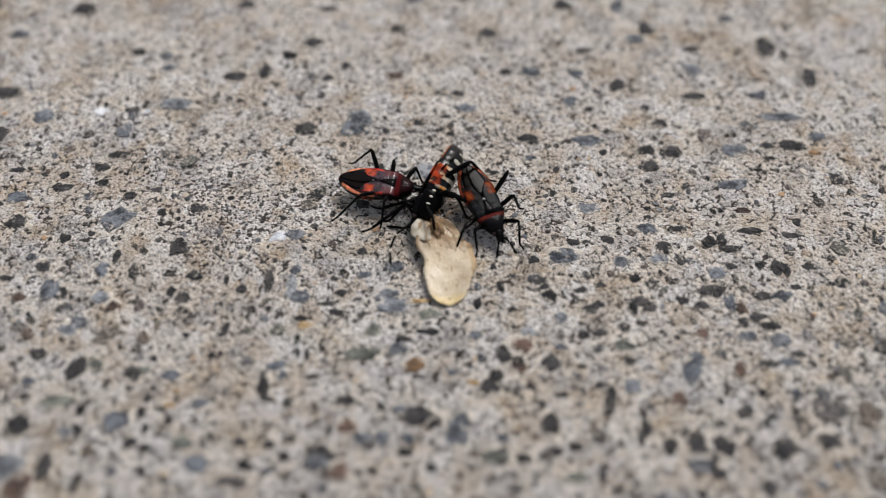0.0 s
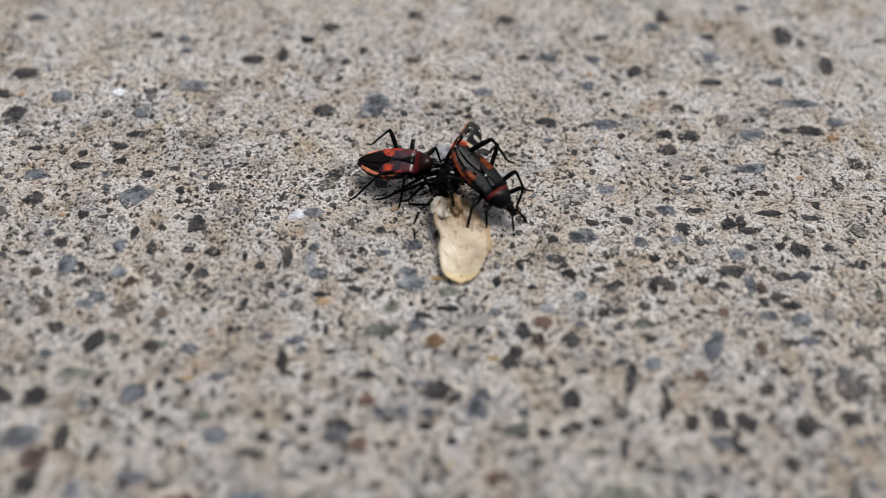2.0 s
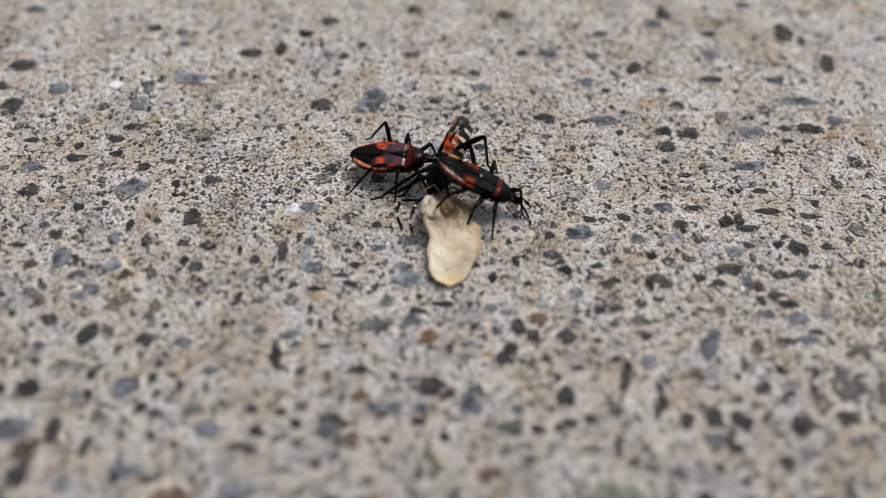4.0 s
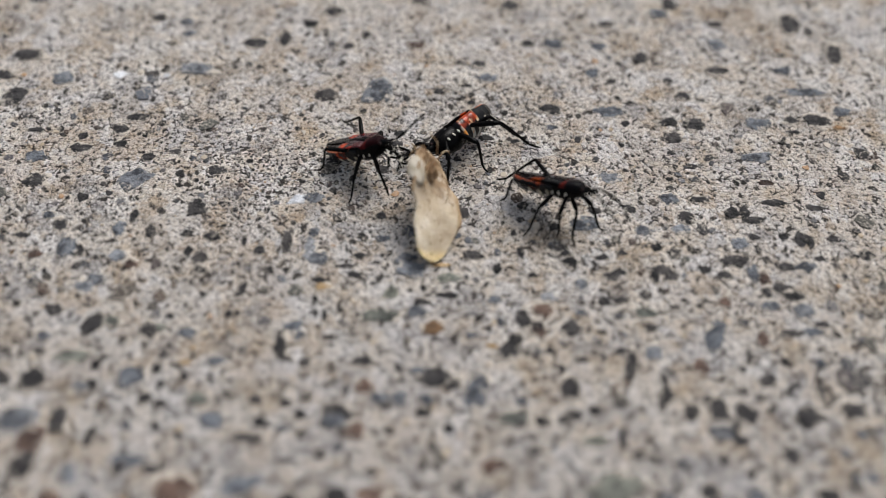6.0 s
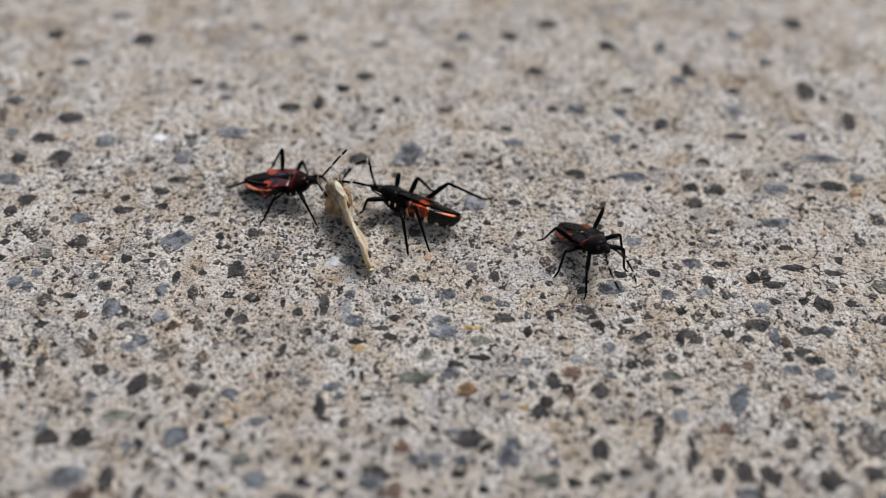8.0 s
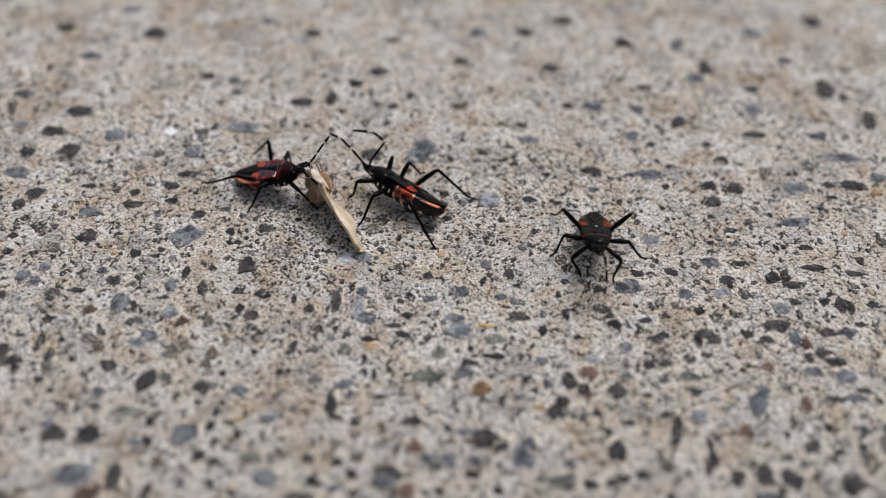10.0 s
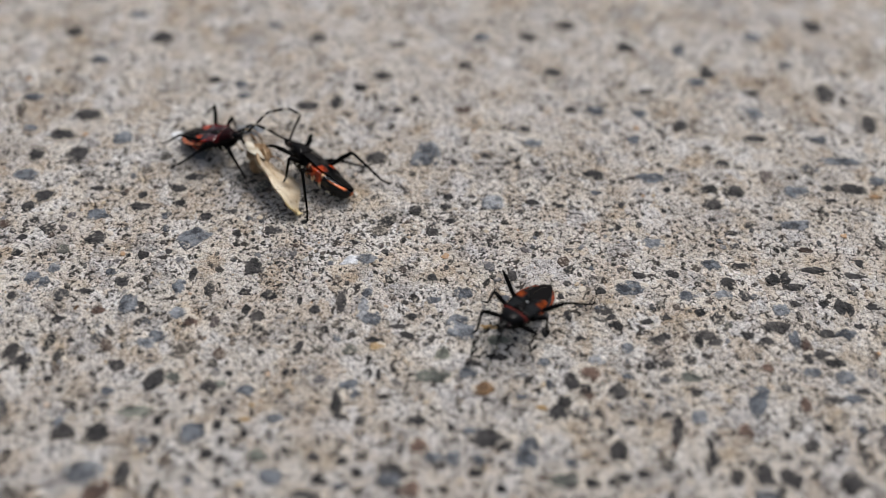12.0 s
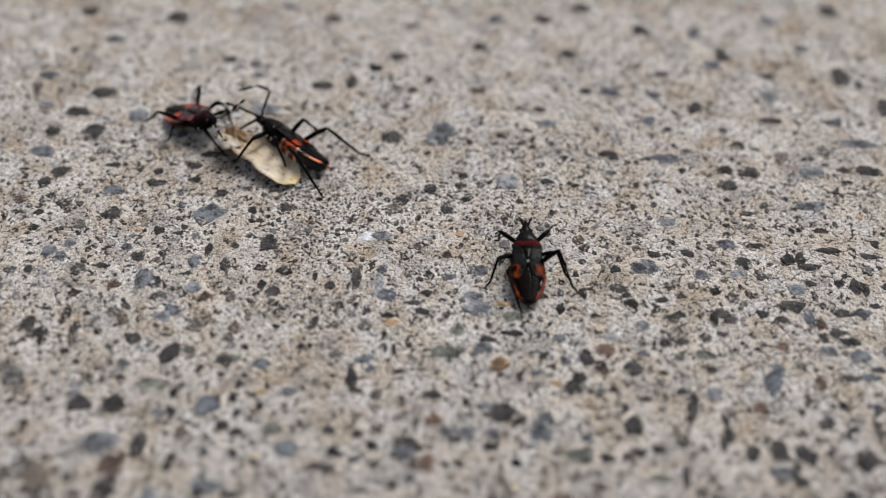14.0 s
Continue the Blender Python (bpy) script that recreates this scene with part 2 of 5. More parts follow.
def belly_mat(name, rim, patch, length, wide, deep, patch_from=-0.26, patch_to=0.03, top=(0.004, 0.004, 0.004), spots=0.0, rim_from=0.1425):
    """Black abdomen with pale stripes across the belly, coloured flanks and a thin coloured rim."""
    m = Nodes(name, 0.22, 0.22)
    x, y, z = m.axes()
    drift_x = m.maths("ADD", x, m.maths("MULTIPLY", m.maths("SUBTRACT", m.noise(650.0, 3.0), 0.5), 0.05 * length))
    wave = m.maths("SINE", m.maths("MULTIPLY", drift_x, 2 * math.pi * 9.5 / length))
    high = m.maths("ADD", z, m.maths("MULTIPLY", m.maths("SUBTRACT", m.noise(900.0, 3.0), 0.5), 0.05 * deep * length))
    bars = m.ramp(wave, [(0.45, (0.0,)), (0.62, (1.0,))])
    # pale underside, dark between its rings and at both ends
    pale = m.mix(m.ramp(m.noise(800.0, 3.0), [(0.4, (0.0,)), (0.6, (1.0,))]), (0.62, 0.60, 0.52), (0.30, 0.30, 0.26))
    low = m.maths("MULTIPLY", m.band(high, -0.2 * deep * length, -0.070 * deep * length, 0.010 * length), m.band(x, -0.37 * length, 0.01 * length, 0.03 * length))
    c = m.mix(m.maths("MULTIPLY", low, m.ramp(wave, [(0.10, (0.0,)), (0.40, (1.0,))])), top, pale)
    # bars of cream and orange between black ones
    mid = m.maths("MULTIPLY", m.band(high, -0.078 * deep * length, -0.045 * deep * length, 0.008 * length), m.band(x, -0.20 * length, 0.03 * length, 0.03 * length))
    c = m.mix(m.maths("MULTIPLY", mid, bars), c, m.mix(m.maths("MULTIPLY", m.ramp(m.noise(700.0, 2.0), [(0.42, (0.0,)), (0.58, (1.0,))]), spots), (0.66, 0.60, 0.46), (0.72, 0.30, 0.07)))
    ticks = m.maths("MULTIPLY", m.band(high, -0.088 * deep * length, -0.062 * deep * length, 0.006 * length), m.band(x, -0.41 * length, -0.19 * length, 0.02 * length))
    c = m.mix(m.maths("MULTIPLY", m.maths("MULTIPLY", ticks, m.ramp(wave, [(0.72, (0.0,)), (0.88, (1.0,))])), spots), c, (0.46, 0.43, 0.35))
    flank = m.maths("MULTIPLY", m.band(high, -0.056 * deep * length, 0.1 * length, 0.012 * length), m.band(x, patch_from * length, patch_to * length, 0.02 * length))
    flank = m.maths("MULTIPLY", flank, m.ramp(wave, [(0.0, (0.45,)), (0.4, (1.0,))]))
    mottled = m.mix(m.ramp(m.noise(1100.0, 3.0), [(0.37 + 0.09 * spots, (0.0,)), (0.51 + 0.09 * spots, (1.0,))]), patch, tuple(q * 0.10 for q in patch))
    mottled = m.mix(m.maths("MULTIPLY", m.ramp(m.noise(1000.0, 2.0), [(0.55, (0.0,)), (0.62, (0.8,))]), spots), mottled, (0.75, 0.42, 0.22))
    c = m.mix(flank, c, mottled)
    side = m.maths("ABSOLUTE", y)
    bow = m.maths("ADD", side, m.maths("MULTIPLY", m.maths("MULTIPLY", m.maths("ADD", x, 0.15 * length), m.maths("ADD", x, 0.15 * length)), 1.15 * wide / length))
    edge = m.maths("MULTIPLY", m.band(bow, rim_from * wide * length, 0.4 * length, 0.005 * length), m.band(z, -0.011 * length, 0.05 * length, 0.004 * length))
    edge = m.maths("MULTIPLY", edge, m.band(x, -0.445 * length, -0.02 * length, 0.02 * length))
    c = m.mix(m.maths("MULTIPLY", m.band(x, -0.6 * length, -0.494 * length, 0.005 * length), 0.8), c, tuple(q * 0.6 for q in rim))
    c = m.mix(m.maths("MULTIPLY", edge, m.ramp(m.noise(1400.0, 3.0), [(0.36, (0.08,)), (0.52, (1.0,))])), c, rim)
    m.colour(c).relief(m.maths("ADD", wave, m.noise(3000.0, 2.0)), 0.00005, 0.4)
    return m.mat


def loft(sections, around=20, square=2.3):
    """Rings along x: (x, half width, top, bottom, middle height)."""
    bm = bmesh.new()
    rings = []
    for x, w, top, bottom, mid in sections:
        ring = []
        for k in range(around):
            a = 2 * math.pi * k / around
            c, s = math.cos(a), math.sin(a)
            e = 2 / square
            yy = w * math.copysign(abs(c) ** e, c)
            zz = (top if s > 0 else bottom) * math.copysign(abs(s) ** e, s)
            ring.append(bm.verts.new((x, yy, mid + zz)))
        rings.append(ring)
    for r0, r1 in zip(rings, rings[1:]):
        for k in range(around):
            bm.faces.new((r0[k], r0[(k + 1) % around], r1[(k + 1) % around], r1[k]))
    bm.faces.new(tuple(reversed(rings[0])))
    bm.faces.new(tuple(rings[-1]))
    bmesh.ops.recalc_face_normals(bm, faces=bm.faces[:])
    return bm


def tube(points, radii, around=8, bm=None):
    """A round bar along points."""
    bm = bm or bmesh.new()
    pts = [Vector(p) for p in points]
    rings = []
    for i, p in enumerate(pts):
        d = (pts[min(i + 1, len(pts) - 1)] - pts[max(i - 1, 0)]).normalized()
        side = d.cross(Vector((0, 0, 1)) if abs(d.z) < 0.9 else Vector((0, 1, 0))).normalized()
        up = side.cross(d)
        rings.append([bm.verts.new(p + radii[i] * (math.cos(2 * math.pi * k / around) * side + math.sin(2 * math.pi * k / around) * up)) for k in range(around)])
    for r0, r1 in zip(rings, rings[1:]):
        for k in range(around):
            bm.faces.new((r0[k], r0[(k + 1) % around], r1[(k + 1) % around], r1[k]))
    bm.faces.new(tuple(reversed(rings[0])))
    bm.faces.new(tuple(rings[-1]))
    bmesh.ops.recalc_face_normals(bm, faces=bm.faces[:])
    return bm


def plate(outline, rise, thick):
    """A closed shell over an outline of (x, y0, y1) cross lines; rise(x, y) gives the upper face."""
    bm = bmesh.new()
    n = 7
    tops, lows = [], []
    for x, ya, yb in outline:
        t, l = [], []
        for k in range(n):
            y = ya + (yb - ya) * k / (n - 1)
            z = rise(x, y)
            t.append(bm.verts.new((x, y, z)))
            l.append(bm.verts.new((x, y, z - thick)))
        tops.append(t)
        lows.append(l)
    m = len(outline)
    for i in range(m - 1):
        for k in range(n - 1):
            bm.faces.new((tops[i][k], tops[i][k + 1], tops[i + 1][k + 1], tops[i + 1][k]))
            bm.faces.new((lows[i][k], lows[i + 1][k], lows[i + 1][k + 1], lows[i][k + 1]))
        bm.faces.new((tops[i][0], tops[i + 1][0], lows[i + 1][0], lows[i][0]))
        bm.faces.new((tops[i][-1], lows[i][-1], lows[i + 1][-1], tops[i + 1][-1]))
    for i in (0, m - 1):
        for k in range(n - 1):
            bm.faces.new((tops[i][k], tops[i][k + 1], lows[i][k + 1], lows[i][k]))
    bmesh.ops.recalc_face_normals(bm, faces=bm.faces[:])
    return bm


# share of the body length: hip x, hip y, hip z, femur, tibia, resting foot x, resting foot y
LEGS = {
    "f": (0.235, 0.075, -0.055, 0.24, 0.30, 0.44, 0.27),
    "m": (0.100, 0.090, -0.060, 0.26, 0.34, 0.06, 0.42),
    "h": (-0.030, 0.085, -0.060, 0.37, 0.52, -0.48, 0.44),
}


class Bug:
    """One seed bug: its root, its legs and its size."""

    def __init__(self, length, label, look_of):
        self.length, self.legs, self.feelers = length, {}, []
        k, wide, deep = length, look_of["wide"], look_of["deep"]
        self.root = tagged(new("seed_bug"), label, "bug", "seed bugs round the seed")
        self.root.empty_display_size = 0.002
        # abdomen with its flat rim
        prof = [(-0.500, 0.006, 0.006, 0.008), (-0.485, 0.025, 0.014, 0.022), (-0.45, 0.056, 0.022, 0.044), (-0.38, 0.098, 0.031, 0.069), (-0.29, 0.131, 0.036, 0.086),
                (-0.18, 0.146, 0.036, 0.088), (-0.08, 0.142, 0.036, 0.090), (0.02, 0.130, 0.036, 0.086), (0.08, 0.118, 0.034, 0.08)]
        blunt = look_of["blunt"]
        prof = [(x, w + blunt * max(0.0, 1 - abs(x + 0.43) / 0.13), t, b + 0.6 * blunt * max(0.0, 1 - abs(x + 0.43) / 0.13)) for x, w, t, b in prof]
        part("abdomen", loft([(x * k, w * wide * k, t * k, b * deep * k, -0.012 * k) for x, w, t, b in prof], 28, 2.0), look_of["belly"], self.root, look_of["belly_label"])
        # thorax below
        prof = [(0.06, 0.112, 0.05, 0.086), (0.12, 0.120, 0.05, 0.09), (0.20, 0.108, 0.05, 0.085), (0.28, 0.085, 0.045, 0.07), (0.345, 0.055, 0.035, 0.05)]
        thorax = part("thorax", loft([(x * k, w * wide * k, t * k, b * deep * k, -0.012 * k) for x, w, t, b in prof], 20, 2.2), BLACK, self.root)
        for i, (x, s) in enumerate(((0.085, 1), (0.155, 1), (0.225, 1), (0.085, -1), (0.155, -1), (0.225, -1))):
            dot = bmesh.new()
            bmesh.ops.create_uvsphere(dot, u_segments=8, v_segments=6, radius=0.011 * k)
            bmesh.ops.transform(dot, matrix=Matrix.Translation((x * k, s * (0.108 - 0.016 * (x > 0.2)) * wide * k, -0.045 * deep * k)) @ Matrix.Diagonal((1.0, 0.6, 1.9, 1)), verts=dot.verts[:])
            part("pale_spot", dot, PALE, thorax)
        # pronotum: a domed shield, narrow in front
        prof = [(0.150, 0.116, 0.030), (0.168, 0.128, 0.048), (0.20, 0.122, 0.062), (0.245, 0.105, 0.066), (0.295, 0.085, 0.058), (0.34, 0.064, 0.045), (0.355, 0.050, 0.030)]
        part("pronotum", loft([(x * k, w * (1 + (wide - 1) * max(0, 1 - (x - 0.1) * 3)) * k, t * k, 0.03 * k, 0.004 * k) for x, w, t in prof], 24, 2.4), look_of["shield"], self.root, look_of["shield_label"])
        # head with eyes and beak
        prof = [(0.335, 0.050, 0.034, 0.040), (0.37, 0.056, 0.036, 0.042), (0.41, 0.046, 0.032, 0.036), (0.46, 0.026, 0.022, 0.024), (0.495, 0.012, 0.012, 0.012)]
        head = part("head", loft([(x * k, w * k, t * k, b * k, (-0.006 - 0.06 * (x - 0.335)) * k) for x, w, t, b in prof], 16, 2.1), look_of["head"], self.root)
        for s in (1, -1):
            eye = bmesh.new()
            bmesh.ops.create_uvsphere(eye, u_segments=12, v_segments=8, radius=0.021 * k)
            bmesh.ops.translate(eye, vec=(0.372 * k, s * 0.054 * k, 0.004 * k), verts=eye.verts[:])
            part("eye", eye, EYE, head)
        part("beak", tube([(0.485 * k, 0, -0.014 * k), (0.46 * k, 0, -0.05 * k), (0.36 * k, 0, -0.075 * k), (0.24 * k, 0, -0.1 * k)], [0.010 * k, 0.010 * k, 0.008 * k, 0.005 * k]), BLACK, head)
        # scutellum
        part("scutellum", plate([(x * k, -w * k, w * k) for x, w in ((0.160, 0.064), (0.11, 0.046), (0.03, 0.018), (-0.01, 0.004))],
                                lambda x, y: 0.058 * k - 0.35 * abs(y) * 0.4 + 0.08 * min(x, 0), 0.012 * k), BLACK, self.root)

        # folded wings: leathery fore part, and a dark membrane over the tail
        def roof(x, y):
            return 0.046 * k - 0.9 * y * y / (k * wide * wide) + 0.05 * min(x, 0)
        slim = look_of["slim"]
        for s in (1, -1):
            cor = [(0.170, 0.045, 0.124), (0.11, 0.034, 0.134), (0.05, 0.018, 0.141), (0.0, 0.004, 0.145), (-0.06, 0.002, 0.147), (-0.12, 0.022, 0.145), (-0.18, 0.065, 0.138), (-0.225, 0.112, 0.128)]
            wing = part("forewing", plate([(x * k, s * a * k, s * b * wide * (slim if x < 0.16 else 1) * k) for x, a, b in cor], lambda x, y: roof(x, y) + (0.003 + 0.002 * s) * k, 0.010 * k), look_of["wing"], self.root, look_of["wing_label"])
            mem = [(-0.05, -0.004, 0.02), (-0.12, -0.02, 0.06), (-0.18, -0.04, 0.108), (-0.25, -0.05, 0.112), (-0.33, -0.042, 0.092), (-0.40, -0.026, 0.063), (-0.45, -0.012, 0.036), (-0.487, -0.003, 0.012)]
            mem = [(x, a, b + blunt * max(0.0, 1 - abs(x + 0.43) / 0.13)) for x, a, b in mem]
            part("membrane", plate([(x * k, s * a * k, s * b * wide * slim * k) for x, a, b in mem], lambda x, y: roof(x, y) - (0.004 - 0.0025 * s) * k, 0.004 * k), look_of["membrane"], wing, look_of["membrane_label"])
        # antennae, four joints each
        for s in (1, -1):
            pts = [Vector(p) * k for p in look_of["antenna" if s > 0 else "other_antenna"]]
            root = Vector((pts[0].x, pts[0].y * s, pts[0].z))
            pts = [Vector((p.x, p.y * s, p.z)) - root for p in pts]
            full, rad = [], []
            for a, b in zip(pts, pts[1:]):
                for u in (0.0, 0.3, 0.7, 0.97):
                    full.append(a.lerp(b, u))
                    rad.append((0.0130 if u in (0.3, 0.7) else 0.0095) * k)
            full.append(pts[-1])
            rad.append(0.005 * k)
            feeler = part("antenna", tube(full, rad, 8), BLACK, self.root)
            feeler.location = root
            self.feelers.append((feeler, root))
            for a, b, end in ((pts[-2], pts[-1], 0.25), (pts[-3], pts[-2], 0.12)):
                part("ring", tube([a.lerp(b, u * end) for u in (0.0, 0.12, 0.88, 1.0)], [0.010 * k, 0.0138 * k, 0.0138 * k, 0.010 * k]), PALE, feeler, "pale ring at an antenna's joint")
        # legs: thigh, and shin with foot
        for row, (hx, hy, hz, femur, tibia, fx, fy) in LEGS.items():
            for side, s in (("l", 1), ("r", -1)):
                a, b = femur * k, tibia * k
                thigh = part("leg", tube([(0, 0, 0), (0.1 * a, 0, 0), (0.3 * a, 0, 0.004 * k), (0.7 * a, 0, 0.006 * k), (0.93 * a, 0, 0.002 * k), (a, 0, 0)],
                                         [0.016 * k, 0.018 * k, 0.024 * k, 0.027 * k, 0.021 * k, 0.014 * k]), BLACK, self.root)
                bm = tube([(0, 0, 0), (0.04 * b, 0, 0), (0.3 * b, 0, 0.002 * k), (0.74 * b, 0, 0.0), (0.78 * b, 0, 0)], [0.013 * k, 0.0160 * k, 0.0140 * k, 0.013 * k, 0.009 * k])
                tube([(0.77 * b, 0, 0), (0.81 * b, 0, 0.003 * k), (0.88 * b, 0, 0.016 * k), (0.95 * b, 0, 0.034 * k), (b, 0, 0.050 * k)], [0.008 * k, 0.0115 * k, 0.010 * k, 0.0105 * k, 0.005 * k], bm=bm)
                for q in range(14):
                    u, w = 0.15 + 0.6 * q / 14, 2.4 * q
                    n = Vector((0.4, math.cos(w), math.sin(w))).normalized()
                    p = Vector((u * b, 0, 0))
                    tube([p, p + n * 0.022 * k], [0.0016 * k, 0.0005 * k], 4, bm)
                shin = part("shin", bm, BLACK, thigh)
                shin.location = (a, 0, 0)
                self.legs[row + side] = (thigh, shin, Vector((hx, hy * s, hz)) * k, a, b, Vector((fx, fy * s, 0)) * k)


def reach(hip, foot, a, b, out):
    """Poses of thigh and shin, in the body's space and the thigh's, so that the leg goes from hip to foot with its knee towards out."""
    d = foot - hip
    n = min(max(d.length, abs(a - b) * 1.05), (a + b) * 0.985)
    d = d.normalized()
    along = (a * a - b * b + n * n) / (2 * n)
    high = math.sqrt(max(a * a - along * along, 1e-12))
    up = (out - out.dot(d) * d).normalized()
    knee = hip + d * along + up * high
    tip = hip + d * n

    def frame_of(p, q):
        x = (q - p).normalized()
        y = up.cross(x)
        y = (y if y.length > 1e-6 else d.cross(x)).normalized()
        z = x.cross(y)
        return Matrix((x, y, z)).transposed().to_4x4()
    thigh = Matrix.Translation(knee - a * (knee - hip).normalized()) @ frame_of(hip, knee)
    shin = Matrix.Translation(knee) @ frame_of(knee, tip)
    return thigh, thigh.inverted() @ shin


def stride(bug, rows, feet):
    """Key the body, and the legs so that feet stand on the slab or, lifted, on the seed: at given spots, else where they stood until the leg would stretch."""
    walk(bug.root, rows)
    inner = [(t, m) for t, m in rows]
    for name, (thigh, shin, hip, a, b, rest) in bug.legs.items():
        known = {round(row[0], 2): row[1:] for row in feet.get(name, ())}
        spot, lift, thigh_rows, shin_rows = None, 0.0, [], []
        for t, m in inner:
            flat = Matrix.Rotation(math.atan2(m[1][0], m[0][0]), 4, "Z")
            want = m.translation + (flat @ rest)
            want.z = 0.0
            if round(t, 2) in known:
                at = known[round(t, 2)]
                spot, lift = Vector((at[0], at[1], 0.0)), at[2] if len(at) > 2 else 0.0
            elif spot is None or (spot - m @ hip).length > (a + b) * 0.9 or (spot - want).length > 0.30 * bug.length:
                spot, lift = want, 0.0
            place = Vector((spot.x, spot.y, swell(spot.x, spot.y) + 0.0001 + lift))
            inv = m.inverted()
            out = inv.to_3x3() @ Vector((0, 0, 1)) + 0.55 * Vector((0.0, math.copysign(1.0, hip.y), 0.0))
            p, q = reach(hip, inv @ place, a, b, out)
            thigh_rows.append((t, p))
            shin_rows.append((t, q))
        walk(thigh, thigh_rows)
        walk(shin, shin_rows)


PALE = glossy("pale_spot_cream", (0.72, 0.68, 0.58), 0.4)
ORANGE = (0.54, 0.054, 0.009)

LA, LB, LC = 0.0095, 0.0112, 0.0101
RUST = (0.19, 0.036, 0.008)

red_bug = Bug(LA, "red and black seed bug with maroon shield, tugging a pale seed", {
    "wide": 1.38, "deep": 2.1, "blunt": 0.010, "slim": 0.88, "head": BLACK,
    "belly": belly_mat("red_bug_belly", (0.78, 0.25, 0.13), ORANGE, LA, 1.38, 2.1, -0.25, -0.07, rim_from=0.129), "belly_label": "black abdomen with red-orange flanks and pale rim",
    "shield": shield_mat("maroon_shield", (0.016, 0.004, 0.005), (0.075, 0.007, 0.008), 0.14, 0.22, LA), "shield_label": "dark maroon shield",
    # base tinted purple to carry the wing's sheen in the colour
    "wing": wing_mat("red_bug_wing", (0.032, 0.012, 0.020), ORANGE, (-0.20, -0.085, 0.060), ((0.40, 0.026, 0.013), 0.146, -0.5, 0.06), LA, 0.40, (0.075, 0.007, 0.009)), "wing_label": "glossy blue-black wing with orange spot and maroon shoulder",
    "membrane": glossy("dark_membrane", (0.005, 0.003, 0.003), 0.14, 0.08), "membrane_label": "glossy black membrane",
    "antenna": ((0.44, 0.03, 0.0), (0.52, 0.055, 0.03), (0.62, 0.12, 0.16), (0.72, 0.17, 0.30), (0.80, 0.18, 0.40)),
    "other_antenna": ((0.44, 0.03, 0.0), (0.51, 0.055, 0.0), (0.60, 0.12, -0.04), (0.68, 0.14, -0.14), (0.72, 0.12, -0.22)),
})
black_bug = Bug(LB, "large black seed bug with orange side line, holding a pale seed", {
    "wide": 1.1, "deep": 1.9, "blunt": 0.024, "slim": 0.84, "head": BLACK,
    "belly": belly_mat("black_bug_belly", (0.72, 0.20, 0.075), (0.42, 0.046, 0.009), LB, 1.1, 1.9, -0.19, 0.02, spots=1.0, rim_from=0.1485), "belly_label": "abdomen with orange flanks and white-striped belly",
    "shield": shield_mat("black_shield", (0.006, 0.0055, 0.006), (0.006, 0.0055, 0.006), 0.1, 0.2, LB), "shield_label": "black shield",
    "wing": wing_mat("black_bug_wing", (0.006, 0.0055, 0.006), (0.62, 0.066, 0.009), (-0.15, -0.08, 0.066), ((0.60, 0.13, 0.04), 0.146, -0.5, -0.04), LB, 0.045), "wing_label": "black wing with orange outer spot",
    "membrane": glossy("black_membrane", (0.0025, 0.0025, 0.0025), 0.20, 0.025), "membrane_label": "black membrane",
    "antenna": ((0.44, 0.03, 0.0), (0.50, 0.06, 0.01), (0.64, 0.13, 0.04), (0.80, 0.12, 0.03), (0.93, 0.10, -0.04)),
    "other_antenna": ((0.44, 0.03, 0.0), (0.47, 0.06, 0.05), (0.50, 0.12, 0.27), (0.66, 0.10, 0.25), (0.82, 0.06, 0.12)),
})
grey_bug = Bug(LC, "dark grey seed bug with red shield band and orange wing spots", {
    "wide": 1.30, "deep": 1.55, "blunt": 0.012, "slim": 0.86, "head": BLACK,
    "belly": belly_mat("grey_bug_belly", (0.20, 0.034, 0.010), RUST, LC, 1.30, 1.55, -0.26, -0.06, rim_from=0.132), "belly_label": "black abdomen with orange rim",
    "shield": shield_mat("banded_shield", (0.006, 0.006, 0.007), (0.085, 0.012, 0.009), 0.155, 0.215, LC), "shield_label": "black shield with red hind band",
    "wing": wing_mat("grey_bug_wing", (0.008, 0.009, 0.010), RUST, (-0.20, -0.06, 0.088), ((0.08, 0.015, 0.008), 0.168, -0.3, -0.05), LC, 0.03), "wing_label": "slate grey wing with orange hind spot",
    "membrane": glossy("shiny_membrane", (0.003, 0.0022, 0.002), 0.12, 0.045), "membrane_label": "glossy black membrane",
    "antenna": ((0.44, 0.03, 0.0), (0.51, 0.06, 0.0), (0.64, 0.10, -0.06), (0.74, 0.12, -0.18), (0.80, 0.11, -0.29)),
    "other_antenna": ((0.44, 0.03, 0.0), (0.50, 0.06, 0.0), (0.62, 0.12, -0.05), (0.72, 0.12, -0.16), (0.78, 0.09, -0.28)),
})
dot = bmesh.new()
bmesh.ops.create_uvsphere(dot, u_segments=10, v_segments=6, radius=0.017 * LC)
bmesh.ops.transform(dot, matrix=Matrix.Translation((-0.02 * LC, 0, 0.050 * LC)) @ Matrix.Diagonal((1, 1, 0.5, 1)), verts=dot.verts[:])
part("pale_spot", dot, glossy("grey_spot", (0.30, 0.31, 0.32), 0.3), grey_bug.root, "small pale grey dot at the scutellum's tip")


